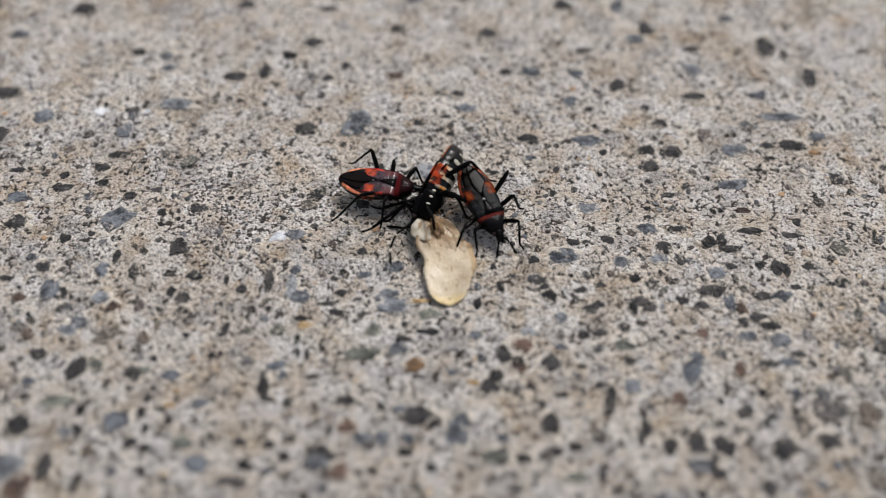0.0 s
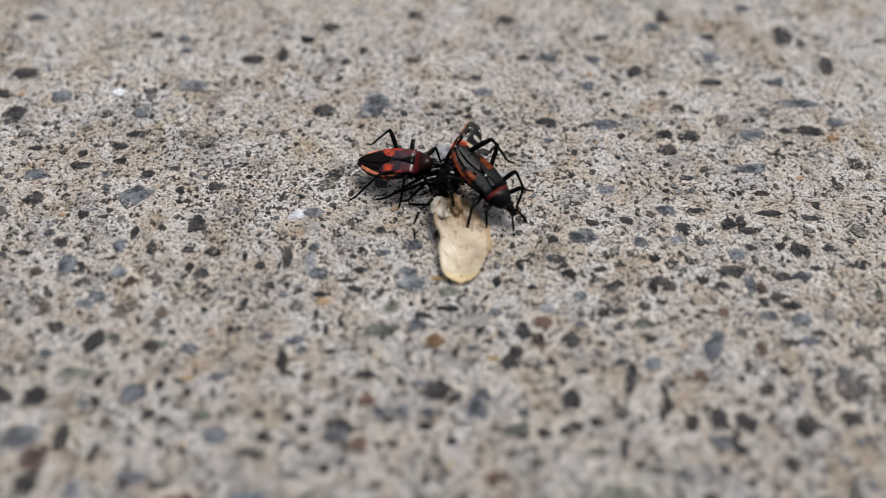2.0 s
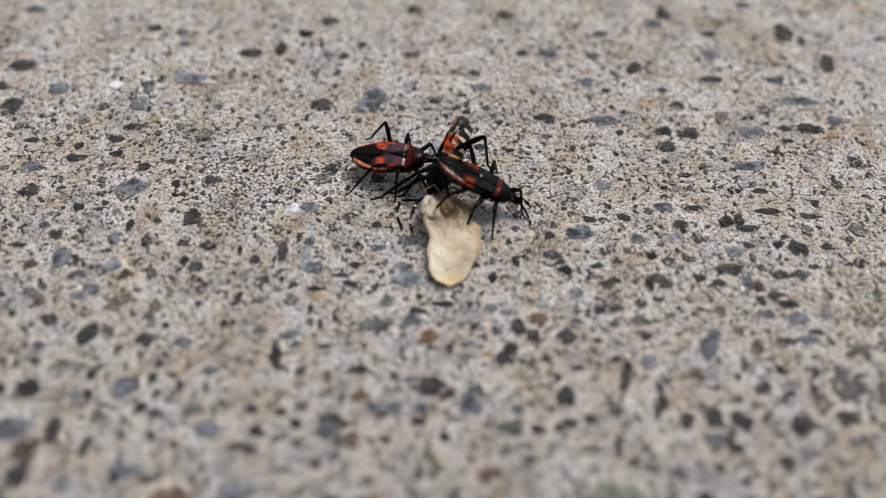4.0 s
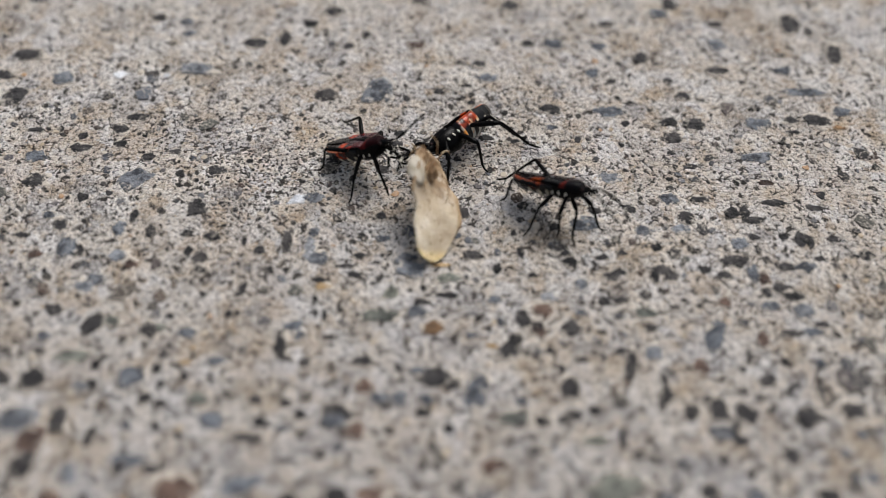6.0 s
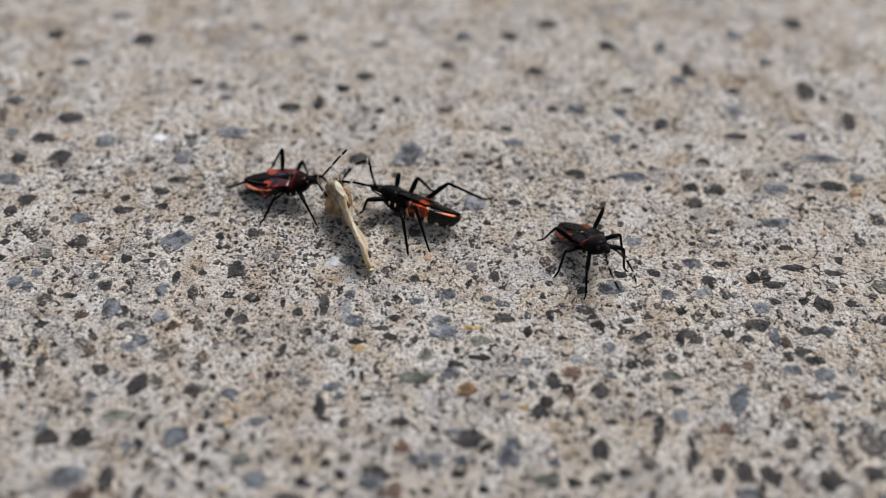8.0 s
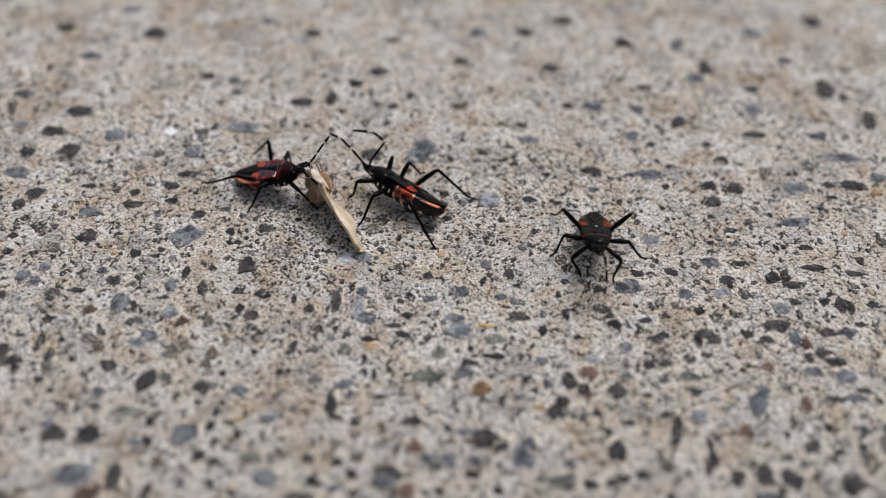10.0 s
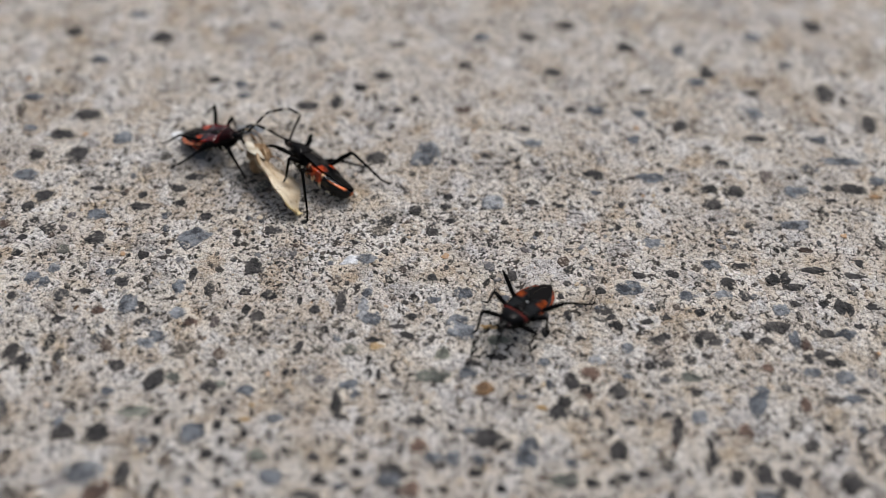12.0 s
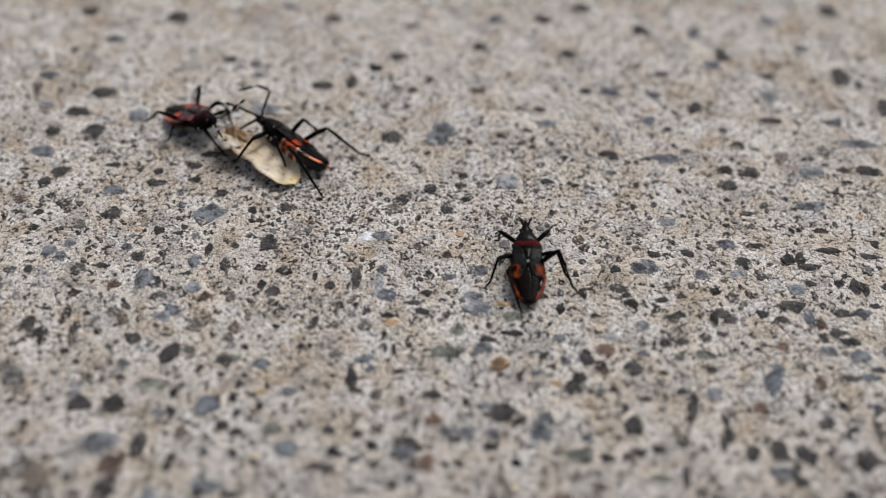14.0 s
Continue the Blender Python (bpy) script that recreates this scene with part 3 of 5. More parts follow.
# ---------------------------------------------------------------- the seed
def seed_mat(name="dry_seed_blade", shade=(0.95, 0.92, 0.88)):
    m = Nodes(name, 0.62, 0.4)
    x, y, z = m.axes()
    c = m.ramp(m.noise(420.0, 5.0), [(0.3, (0.46, 0.36, 0.25)), (0.5, (0.63, 0.55, 0.42)), (0.68, (0.77, 0.71, 0.61))])
    vein = m.ramp(m.maths("ADD", m.maths("SINE", m.maths("MULTIPLY", y, 6200.0)), m.maths("MULTIPLY", m.noise(500.0), 5.0)), [(0.0, (0.90, 0.87, 0.80)), (0.5, (1.0, 1.0, 1.0))])
    c = m.mix(1.0, c, vein, "MULTIPLY")
    c = m.mix(m.maths("MULTIPLY", m.band(x, -0.0080, -0.0049, 0.0006), 0.6), c, (0.60, 0.45, 0.15))
    c = m.mix(m.ramp(m.noise(1500.0, 3.0), [(0.64, (0.0,)), (0.70, (0.8,))]), c, (0.16, 0.10, 0.05))
    c = m.mix(m.maths("MULTIPLY", m.band(x, 0.0028, 0.0049, 0.0004), 0.45), c, (0.36, 0.27, 0.17))
    grime = m.maths("MULTIPLY", m.band(x, 0.0005, 0.02, 0.0025), m.ramp(m.noise(600.0, 5.0, None, 0.7), [(0.40, (0.0,)), (0.54, (0.9,))]))
    c = m.mix(grime, c, (0.26, 0.165, 0.085))
    # brown worn rims, and fine flecks along the grain
    rim = m.maths("ADD", m.maths("ABSOLUTE", y), m.maths("MULTIPLY", m.maths("SUBTRACT", m.noise(800.0, 3.0), 0.5), 0.0008))
    c = m.mix(m.maths("MULTIPLY", m.band(rim, 0.00255, 0.01, 0.00018), 0.7), c, (0.34, 0.22, 0.10))
    lengthwise = m.add("ShaderNodeMapping", {"Vector": m.spot()}, Scale=(0.22, 1.0, 1.0)).outputs[0]
    flecks = m.ramp(m.noise(3200.0, 3.0, lengthwise), [(0.63, (0.0,)), (0.68, (0.65,))])
    c = m.mix(flecks, c, (0.28, 0.18, 0.09))
    c = m.mix(1.0, c, shade, "MULTIPLY")
    m.colour(c).relief(m.noise(1400.0, 4.0), 0.00025, 0.6)
    m.bsdf.inputs["Subsurface Weight"].default_value = 0.15
    m.bsdf.inputs["Subsurface Radius"].default_value = (0.001, 0.0007, 0.0004)
    m.bsdf.inputs["Subsurface Scale"].default_value = 0.5
    return m.mat


def flap_mat():
    m = Nodes("pale_flap", 0.7, 0.3)
    m.colour(m.ramp(m.noise(900.0, 5.0), [(0.35, (0.38, 0.33, 0.25)), (0.62, (0.60, 0.55, 0.46))])).relief(m.noise(1600.0, 4.0), 0.0002, 0.6)
    return m.mat


def build_seed():
    """A dry winged seed: a leaf-like blade with a thick rim, and a puckered husk at the held end."""
    nu, nv, length = 44, 22, 0.0119
    husk_stuff = seed_mat()
    root = tagged(new("seed"), "dry cream winged seed with yellow tip, dragged by bugs", "seed")
    root.empty_display_size = 0.002
    bm = bmesh.new()
    top, low = [], []
    for i in range(nu + 1):
        u = i / nu
        x = length * (u - 0.5)
        body = math.sin(math.pi * min(max(u, 0.004), 0.996)) ** (0.48 if u < 0.5 else 0.3)
        half = 0.0030 * body * (1.02 - 0.13 * u + 0.05 * math.sin(9 * u + 1) + 0.05 * math.sin(23 * u))
        bend = 0.0007 * (2 * u - 0.9) ** 2 - 0.0003 + 0.00018 * math.sin(11 * u)
        t, l = [], []
        for j in range(nv + 1):
            v = 2 * j / nv - 1
            y = half * v + bend
            fold = 0.0004 * v * v * (1 - 0.5 * u) + 0.00012 * math.sin(12 * u) * v
            curl = -0.0005 * (u - 0.5) ** 2 * 4
            rough = (1.0 + 1.6 * max(0.0, u - 0.45)) * 0.00014 * noise.noise(Vector((x * 700, y * 700, 2))) + (0.00022 + 0.0007 * max(0.0, u - 0.5)) * noise.noise(Vector((x * 300, y * 300, 8)))
            thick = (0.00012 + 0.0001 * abs(v) ** 6 + 0.0003 * u) * math.sqrt(max(1 - v ** 6, 0.0)) * body + 0.00004
            w = min(max((u - 0.48) / 0.42, 0.0), 1.0)
            turn = Matrix.Rotation(radians(30) * w * w * (3 - 2 * w), 3, "X")
            for rank, z in ((t, fold + curl + rough + thick), (l, fold + curl + rough - thick)):
                p = turn @ Vector((0, y - bend, z - curl))
                rank.append(bm.verts.new((x, p.y + bend, p.z + curl)))
        top.append(t)
        low.append(l)
    for i in range(nu):
        for j in range(nv):
            bm.faces.new((top[i][j], top[i + 1][j], top[i + 1][j + 1], top[i][j + 1]))
            bm.faces.new((low[i][j], low[i][j + 1], low[i + 1][j + 1], low[i + 1][j]))
        bm.faces.new((top[i][0], low[i][0], low[i + 1][0], top[i + 1][0]))
        bm.faces.new((top[i][nv], top[i + 1][nv], low[i + 1][nv], low[i][nv]))
    for i in (0, nu):
        for j in range(nv):
            bm.faces.new((top[i][j], top[i][j + 1], low[i][j + 1], low[i][j]))
    bmesh.ops.recalc_face_normals(bm, faces=bm.faces[:])
    part("blade", bm, husk_stuff, root, "cream papery blade with yellow-brown tip")
    bm = bmesh.new()
    bmesh.ops.create_icosphere(bm, subdivisions=4, radius=1.0)
    for v in bm.verts:
        p = v.co.copy()
        r = 1 + 0.34 * noise.noise(p * 1.6 + Vector((3, 1, 7))) + 0.24 * noise.noise(p * 4.0) + 0.12 * noise.noise(p * 9.0)
        v.co = Vector((0.0036 + p.x * r * 0.0017, 0.0003 + p.y * r * 0.0008, -0.0002 + p.z * r * 0.0015))
    husk = part("husk", bm, seed_mat("dry_husk", (0.74, 0.66, 0.56)), root, "puckered tan husk at the held end")
    for strand in (((4.6, 0.8, 1.0), (5.6, 1.5, 1.3), (5.3, 2.4, 1.0), (4.4, 2.9, 0.7)), ((5.0, -0.3, 0.9), (6.2, -0.1, 1.4), (6.9, 0.5, 1.2), (7.2, 1.2, 0.8)),
                   ((3.6, 0.9, 1.1), (2.6, 1.5, 1.5), (1.6, 1.6, 1.2), (0.8, 1.3, 0.7)), ((4.8, -0.8, 0.2), (5.7, -1.5, 0.3), (6.0, -2.2, 0.0), (5.7, -2.7, -0.2)),
                   ((3.0, -0.7, 0.9), (2.0, -1.2, 1.2), (0.9, -1.4, 1.0), (0.0, -1.2, 0.6)), ((5.1, 0.4, -0.8), (6.1, 0.8, -1.2), (6.6, 1.4, -1.1), (6.7, 2.0, -0.7))):
        part("fibre", tube([Vector(q) / 1000 for q in strand], [0.00009, 0.00008, 0.00006, 0.00003], 6), husk.data.materials[0], husk)
    bm = bmesh.new()
    bmesh.ops.create_uvsphere(bm, u_segments=12, v_segments=8, radius=0.00022)
    bmesh.ops.transform(bm, matrix=Matrix.Translation((0.0030, 0.00095, 0.0002)) @ Matrix.Diagonal((1.3, 0.5, 0.8, 1)), verts=bm.verts[:])
    part("hole", bm, BLACK, husk, "small dark hole")
    bm = bmesh.new()
    bmesh.ops.create_icosphere(bm, subdivisions=3, radius=1.0)
    for v in bm.verts:
        p = v.co.copy()
        r = 1 + 0.16 * noise.noise(p * 1.7 + Vector((1, 5, 2))) + 0.06 * noise.noise(p * 5.0)
        v.co = Vector((0.0031 + p.x * r * 0.0014 + 0.0003 * p.y, 0.0020 + p.y * r * 0.0011, 0.0009 + p.z * r * 0.0002 - 0.0005 * p.y * p.y))
    part("flap", bm, flap_mat(), root, "small pale curled flap beside the husk")
    return root


seed = build_seed()


# ---------------------------------------------------------------- stones set in the concrete
def stone_shape(tone, rng):
    """A worn, angular stone of unit size, its top just above its rim."""
    bm = bmesh.new()
    corners, turn = rng.randint(4, 8), rng.uniform(0, 6.28)
    spots = []
    for k in range(corners):
        a, r = turn + 2 * math.pi * (k + rng.uniform(-0.33, 0.33)) / corners, rng.uniform(0.33, 0.68)
        spots.append(Vector((r * math.cos(a), r * math.sin(a), 0)))
    outline = []
    for k in range(corners):
        a, b = spots[k], spots[(k + 1) % corners]
        outline += [a.lerp(b, f) * rng.uniform(0.80, 1.16) for f in (0.04, 0.28, 0.52, 0.76)]
    n = len(outline)
    rim, top, foot = [], [], []
    for x, y, _ in outline:
        foot.append(bm.verts.new((x * 1.04, y * 1.04, -0.2)))
        rim.append(bm.verts.new((x, y, 0.0)))
        top.append(bm.verts.new((x * 0.80, y * 0.80, 0.045 + rng.uniform(-0.02, 0.02))))
    mid = bm.verts.new((0, 0, 0.05))
    for k in range(n):
        j = (k + 1) % n
        bm.faces.new((foot[k], foot[j], rim[j], rim[k]))
        bm.faces.new((rim[k], rim[j], top[j], top[k]))
        bm.faces.new((top[k], top[j], mid))
    me = bpy.data.meshes.new("stone")
    bm.to_mesh(me)
    bm.free()
    me.shade_smooth()
    me.materials.append(STONES[tone])
    return me


shape_rng = random.Random(4)
SHAPES = {tone: [stone_shape(tone, shape_rng) for _ in range(12)] for tone in STONES}
laid, small = [], []


SMALL = 1.244


def lay_stones(tone, rows):
    """Stones of one kind: x, y, width, depth in millimetres, and turn in degrees."""
    for x, y, w, d, turn in rows:
        if w * d < SMALL:
            small.append((tone, x, y, w, d, turn))
            laid.append((x / 1000, y / 1000, max(w, d) / 2000))
            continue
        ob = new("stone", shape_rng.choice(SHAPES[tone]))
        ob.parent = ground
        ob.location = (x / 1000, y / 1000, swell(x / 1000, y / 1000) + 0.00004)
        ob.rotation_euler = (0, 0, radians(turn))
        ob.scale = (w * 1.28 / 1000, d * 1.28 / 1000, min(w, d) / 1000)
        laid.append((x / 1000, y / 1000, max(w, d) / 2000))


lay_stones('dark', [
    (43.1, 49.6, 3.4, 2.6, 0), (8.9, 47.1, 2.6, 1.9, 0), (3.5, 44.2, 2.6, 1.9, 0),
    (16.6, 42.6, 2.6, 2.4, 0), (-24.4, 42.2, 2.6, 1.9, 0), (-13.8, 41.7, 2.6, 1.6, 0),
    (-57.0, 40.9, 2.6, 1.9, 0), (-45.3, 40.7, 3.3, 2.4, 0), (26.9, 37.9, 2.2, 3.2, 0),
    (-4.7, 37.5, 2.3, 1.9, 0), (6.7, 36.9, 2.6, 1.9, 0), (41.7, 34.9, 2.7, 3.3, 0),
    (-15.4, 34.7, 2.6, 1.7, 0), (32.2, 34.2, 1.9, 1.1, 0), (43.9, 33.7, 1.2, 1.6, 0),
    (18.8, 33.6, 2.4, 1.3, 0), (-56.8, 32.5, 0.9, 1.0, 0), (-36.6, 32.4, 1.9, 1.2, 0),
])
lay_stones('dark', [
    (-18.0, 32.0, 2.2, 1.9, 0), (-10.9, 30.2, 1.2, 1.3, 0), (8.6, 29.7, 1.7, 1.7, 0),
    (46.1, 29.1, 2.0, 3.3, 0), (-20.7, 29.0, 1.4, 2.8, 0), (-24.1, 28.0, 3.0, 1.7, 0),
    (-12.9, 27.9, 1.2, 1.3, 0), (22.4, 27.6, 2.0, 2.2, 0), (31.2, 25.5, 2.6, 1.5, 0),
    (2.9, 25.2, 1.5, 1.3, 0), (-13.4, 25.0, 1.0, 0.8, 0), (-51.1, 24.8, 4.0, 1.8, 0),
    (25.1, 23.6, 1.2, 0.8, 0), (18.5, 23.2, 1.1, 0.8, 0), (-14.9, 23.0, 1.0, 0.6, 0),
    (1.5, 21.3, 1.1, 0.8, 0), (26.7, 21.0, 1.9, 1.4, 0), (-53.1, 20.8, 3.3, 1.9, 0),
])
lay_stones('dark', [
    (-1.9, 20.3, 1.1, 1.0, 0), (-14.8, 19.0, 2.7, 2.4, 0), (-5.5, 18.8, 1.1, 1.2, 0),
    (2.1, 18.6, 1.2, 0.8, 0), (11.2, 17.7, 2.8, 1.8, -15), (-50.0, 17.3, 3.2, 2.9, 0),
    (38.4, 17.1, 1.8, 1.2, 0), (-55.0, 17.1, 1.9, 1.9, 0), (41.3, 17.0, 2.8, 1.8, 0),
    (24.5, 16.7, 2.1, 2.0, 0), (27.3, 16.0, 2.5, 1.8, 0), (19.5, 15.9, 1.0, 0.8, 0),
    (38.3, 15.3, 1.6, 0.8, 0), (-35.5, 14.5, 2.5, 1.2, 0), (24.5, 13.9, 2.2, 1.9, 0),
    (14.0, 13.0, 1.0, 1.1, 0), (-6.0, 13.0, 1.2, 0.9, 0), (3.7, 12.7, 1.7, 1.1, 0),
])
lay_stones('dark', [
    (18.8, 12.5, 0.9, 0.9, 0), (6.8, 12.4, 1.4, 0.9, 0), (-37.0, 12.4, 1.8, 1.3, 0),
    (-46.3, 12.0, 1.8, 1.0, 0), (-6.2, 11.4, 1.4, 0.9, 0), (-40.9, 11.2, 1.2, 0.9, 0),
    (-9.7, 10.5, 2.0, 1.6, 0), (-51.9, 10.4, 2.4, 1.7, 0), (-36.5, 10.1, 1.5, 1.1, 0),
    (-5.5, 9.4, 1.3, 0.7, 0), (-40.8, 9.3, 2.4, 1.2, 0), (-30.3, 9.2, 1.5, 1.1, 0),
    (-53.3, 8.6, 1.6, 1.7, 0), (-32.9, 8.1, 1.8, 1.2, 0), (-7.7, 7.5, 1.8, 1.5, 0),
    (-25.4, 6.4, 2.0, 1.2, 0), (-29.3, 5.8, 1.1, 1.0, 0), (26.3, 4.6, 2.0, 0.9, 0),
])
lay_stones('dark', [
    (34.2, 4.2, 2.9, 1.0, 0), (-44.5, 4.2, 2.3, 1.9, 0), (-52.5, 3.9, 1.2, 0.7, 0),
    (38.3, 3.6, 2.3, 1.0, 0), (18.7, 2.9, 1.5, 0.8, 0), (30.9, 2.8, 1.1, 2.0, 0),
    (29.6, 2.7, 1.7, 1.7, 0), (-36.1, 2.7, 1.1, 1.0, 0), (15.0, 2.3, 1.7, 1.1, 0),
    (-38.8, 2.1, 1.5, 1.4, 0), (24.7, 2.0, 1.7, 1.5, 0), (31.9, 1.7, 2.9, 1.0, 0),
    (1.4, 1.5, 1.3, 1.6, 0), (-26.4, 0.8, 2.4, 2.6, 0), (-7.2, 0.8, 1.3, 1.3, 0),
    (-32.8, -0.2, 0.8, 1.8, 0), (10.7, -0.2, 1.3, 1.4, 0), (34.4, -0.5, 1.1, 0.8, 0),
])
lay_stones('dark', [
    (39.4, -0.6, 1.1, 0.8, 0), (31.4, -0.7, 1.3, 1.0, 0), (36.1, -0.8, 1.3, 2.5, 0),
    (37.0, -1.1, 1.1, 2.3, 0), (6.4, -1.2, 0.7, 0.8, 0), (-40.2, -1.8, 1.4, 1.6, 0),
    (-16.4, -2.2, 0.7, 1.8, 0), (21.1, -2.4, 1.3, 0.9, 0), (-27.0, -2.6, 1.2, 0.9, 0),
    (-24.3, -2.8, 1.9, 1.5, 0), (10.8, -3.0, 2.0, 1.2, 0), (-16.6, -3.1, 1.1, 3.2, 0),
    (-43.7, -3.2, 1.9, 0.8, 0), (-21.0, -3.2, 0.6, 1.1, 0), (37.6, -3.3, 1.3, 0.6, 0),
    (17.5, -3.4, 1.2, 0.9, 0), (11.6, -3.7, 1.3, 1.2, 0), (7.1, -3.8, 0.9, 0.9, 0),
])
lay_stones('dark', [
    (29.1, -3.8, 3.4, 1.6, 0), (15.4, -3.9, 1.3, 1.1, 0), (2.3, -4.3, 2.2, 1.6, 0),
    (-41.9, -4.4, 0.6, 0.6, 0), (-19.2, -4.4, 1.1, 1.2, 0), (-50.9, -4.5, 1.4, 1.1, 0),
    (-9.1, -4.6, 1.7, 0.9, 0), (34.2, -4.6, 2.4, 1.3, 0), (12.1, -4.8, 1.5, 1.2, 0),
    (-26.3, -4.8, 1.0, 1.1, 0), (-37.6, -5.1, 1.4, 1.6, 0), (25.7, -5.1, 1.6, 1.2, 0),
    (21.3, -5.4, 2.8, 1.4, 0), (-4.7, -5.4, 1.0, 1.8, 0), (-25.0, -5.7, 1.5, 1.5, 0),
    (27.6, -5.7, 1.8, 1.2, 0), (16.7, -5.8, 1.8, 1.2, 15), (-10.5, -5.9, 2.0, 0.9, 0),
])
lay_stones('dark', [
    (4.8, -6.0, 1.0, 1.2, 0), (22.1, -6.1, 1.8, 1.2, 0), (20.6, -6.1, 1.0, 1.6, 0),
    (16.3, -6.4, 2.2, 1.3, 0), (8.3, -6.6, 1.4, 0.7, 0), (-45.4, -7.1, 1.3, 0.9, 0),
    (-9.5, -7.1, 1.6, 0.7, 0), (-24.8, -7.2, 1.1, 1.2, 0), (33.0, -7.2, 2.2, 1.1, 0),
    (31.5, -7.7, 1.0, 1.4, 0), (-40.2, -7.8, 0.6, 0.5, 0), (-12.9, -7.9, 1.5, 0.7, 0),
    (34.0, -8.2, 2.2, 1.1, 0), (16.9, -9.2, 1.6, 0.9, 0), (-0.6, -9.3, 1.8, 0.6, 0),
    (0.2, -9.3, 1.7, 0.7, 0), (-47.5, -9.3, 1.0, 0.6, 0), (-20.2, -9.3, 1.0, 2.1, -15),
])
lay_stones('dark', [
    (15.2, -9.6, 1.2, 0.9, 0), (-43.3, -9.8, 1.0, 0.9, 0), (-24.0, -10.2, 1.1, 0.8, 0),
    (-2.6, -10.3, 1.7, 1.0, 0), (-2.9, -10.3, 1.2, 0.8, 0), (7.2, -11.4, 0.9, 0.8, 0),
    (-48.7, -11.5, 1.8, 2.1, 0), (36.0, -11.5, 1.4, 1.1, 0), (29.9, -11.9, 0.8, 0.5, 0),
    (-12.0, -12.2, 0.6, 1.4, 0), (-12.8, -12.2, 0.5, 1.7, 0), (-47.4, -12.3, 2.1, 2.1, 0),
    (-20.3, -12.3, 0.6, 0.6, 0), (7.2, -12.3, 2.0, 1.8, 0), (-21.1, -12.4, 0.8, 0.8, 0),
    (19.6, -12.6, 1.5, 1.0, 0), (-37.8, -12.6, 1.7, 1.5, 0), (33.3, -12.7, 3.0, 0.8, 0),
])
lay_stones('dark', [
    (13.5, -12.8, 0.6, 0.5, 0), (11.8, -12.9, 2.0, 2.1, 0), (-26.6, -13.0, 0.8, 0.6, 0),
    (8.5, -13.0, 1.2, 1.3, 0), (-46.8, -13.1, 1.1, 1.8, 0), (-33.8, -14.2, 1.9, 3.1, -20),
    (6.5, -14.5, 1.4, 1.4, 0), (-28.4, -14.6, 1.9, 1.7, 0), (-44.2, -14.6, 1.0, 0.6, 0),
    (-11.2, -14.8, 1.0, 0.9, 0), (16.3, -15.2, 1.0, 1.4, 0), (9.7, -15.5, 0.9, 0.7, 0),
    (-42.7, -15.8, 0.9, 0.8, 0), (5.7, -15.8, 2.0, 1.6, 0), (31.8, -16.0, 1.1, 1.0, 0),
    (-15.8, -16.0, 1.1, 3.1, 0), (-26.0, -16.3, 0.8, 0.6, 0), (12.6, -16.4, 1.2, 1.1, 0),
])
lay_stones('dark', [
    (27.6, -17.0, 0.9, 1.1, 0), (17.1, -17.1, 1.3, 3.3, -10), (-38.0, -17.2, 1.1, 0.9, 0),
    (-15.3, -17.3, 1.6, 0.8, 0), (-26.4, -17.4, 0.7, 1.0, 0), (-7.8, -17.5, 2.0, 1.2, 0),
    (10.7, -17.7, 0.9, 1.3, 0), (29.8, -17.9, 1.8, 1.9, 0), (-4.5, -18.1, 1.0, 1.1, 0),
    (32.3, -18.4, 0.7, 0.9, 0), (20.1, -18.8, 0.8, 2.3, 0), (-32.5, -18.8, 0.8, 0.8, 0),
    (-26.8, -19.0, 0.9, 1.1, 0), (-1.1, -19.0, 3.7, 2.3, 0), (31.6, -19.4, 0.6, 0.7, 0),
    (0.5, -19.5, 1.5, 1.4, 0), (-24.0, -19.8, 0.8, 0.9, 0), (11.3, -19.8, 1.8, 2.2, 0),
])
lay_stones('dark', [
    (20.2, -20.3, 1.1, 1.8, 0), (24.1, -20.4, 1.5, 1.3, 0), (-37.9, -20.4, 2.4, 2.3, 0),
    (-41.1, -20.5, 2.4, 2.3, 0), (-26.0, -20.6, 0.8, 1.3, 0), (-32.3, -20.7, 1.1, 0.7, 0),
    (19.5, -21.2, 0.8, 1.6, 0), (24.6, -21.2, 1.8, 1.1, 0), (37.0, -21.3, 2.3, 1.6, 0),
    (24.7, -21.5, 2.0, 2.1, 0), (27.0, -21.7, 2.0, 2.1, 0), (22.2, -21.7, 1.8, 1.2, 0),
    (32.9, -21.8, 2.3, 2.2, 0), (32.6, -22.0, 2.5, 2.5, 0), (-17.2, -22.0, 1.4, 1.3, 0),
    (27.5, -22.0, 2.1, 1.8, 0), (-27.2, -22.1, 1.4, 1.3, 0), (13.5, -22.1, 1.5, 0.8, 0),
])
lay_stones('dark', [
    (-14.5, -22.1, 1.3, 0.7, 0), (22.0, -22.2, 1.2, 1.8, 0), (-5.7, -22.2, 1.0, 0.7, 0),
    (1.6, -22.4, 0.8, 0.7, 0), (11.7, -22.6, 1.8, 1.0, 0), (-25.6, -22.7, 1.5, 1.0, 0),
    (25.7, -22.9, 1.8, 1.2, 0), (-2.3, -22.9, 1.2, 0.9, 0), (6.5, -23.1, 2.2, 1.7, 0),
    (5.7, -23.1, 1.3, 0.9, 0), (10.6, -23.1, 1.3, 0.9, 0), (-10.0, -23.2, 2.8, 1.7, 0),
    (-12.9, -23.2, 1.3, 0.8, 0), (8.4, -23.3, 1.8, 1.1, 0), (-9.8, -23.3, 2.8, 2.2, 0),
    (24.6, -23.8, 3.0, 1.4, 0), (15.9, -24.0, 1.0, 0.5, 0), (-16.5, -24.0, 1.3, 0.8, 0),
])
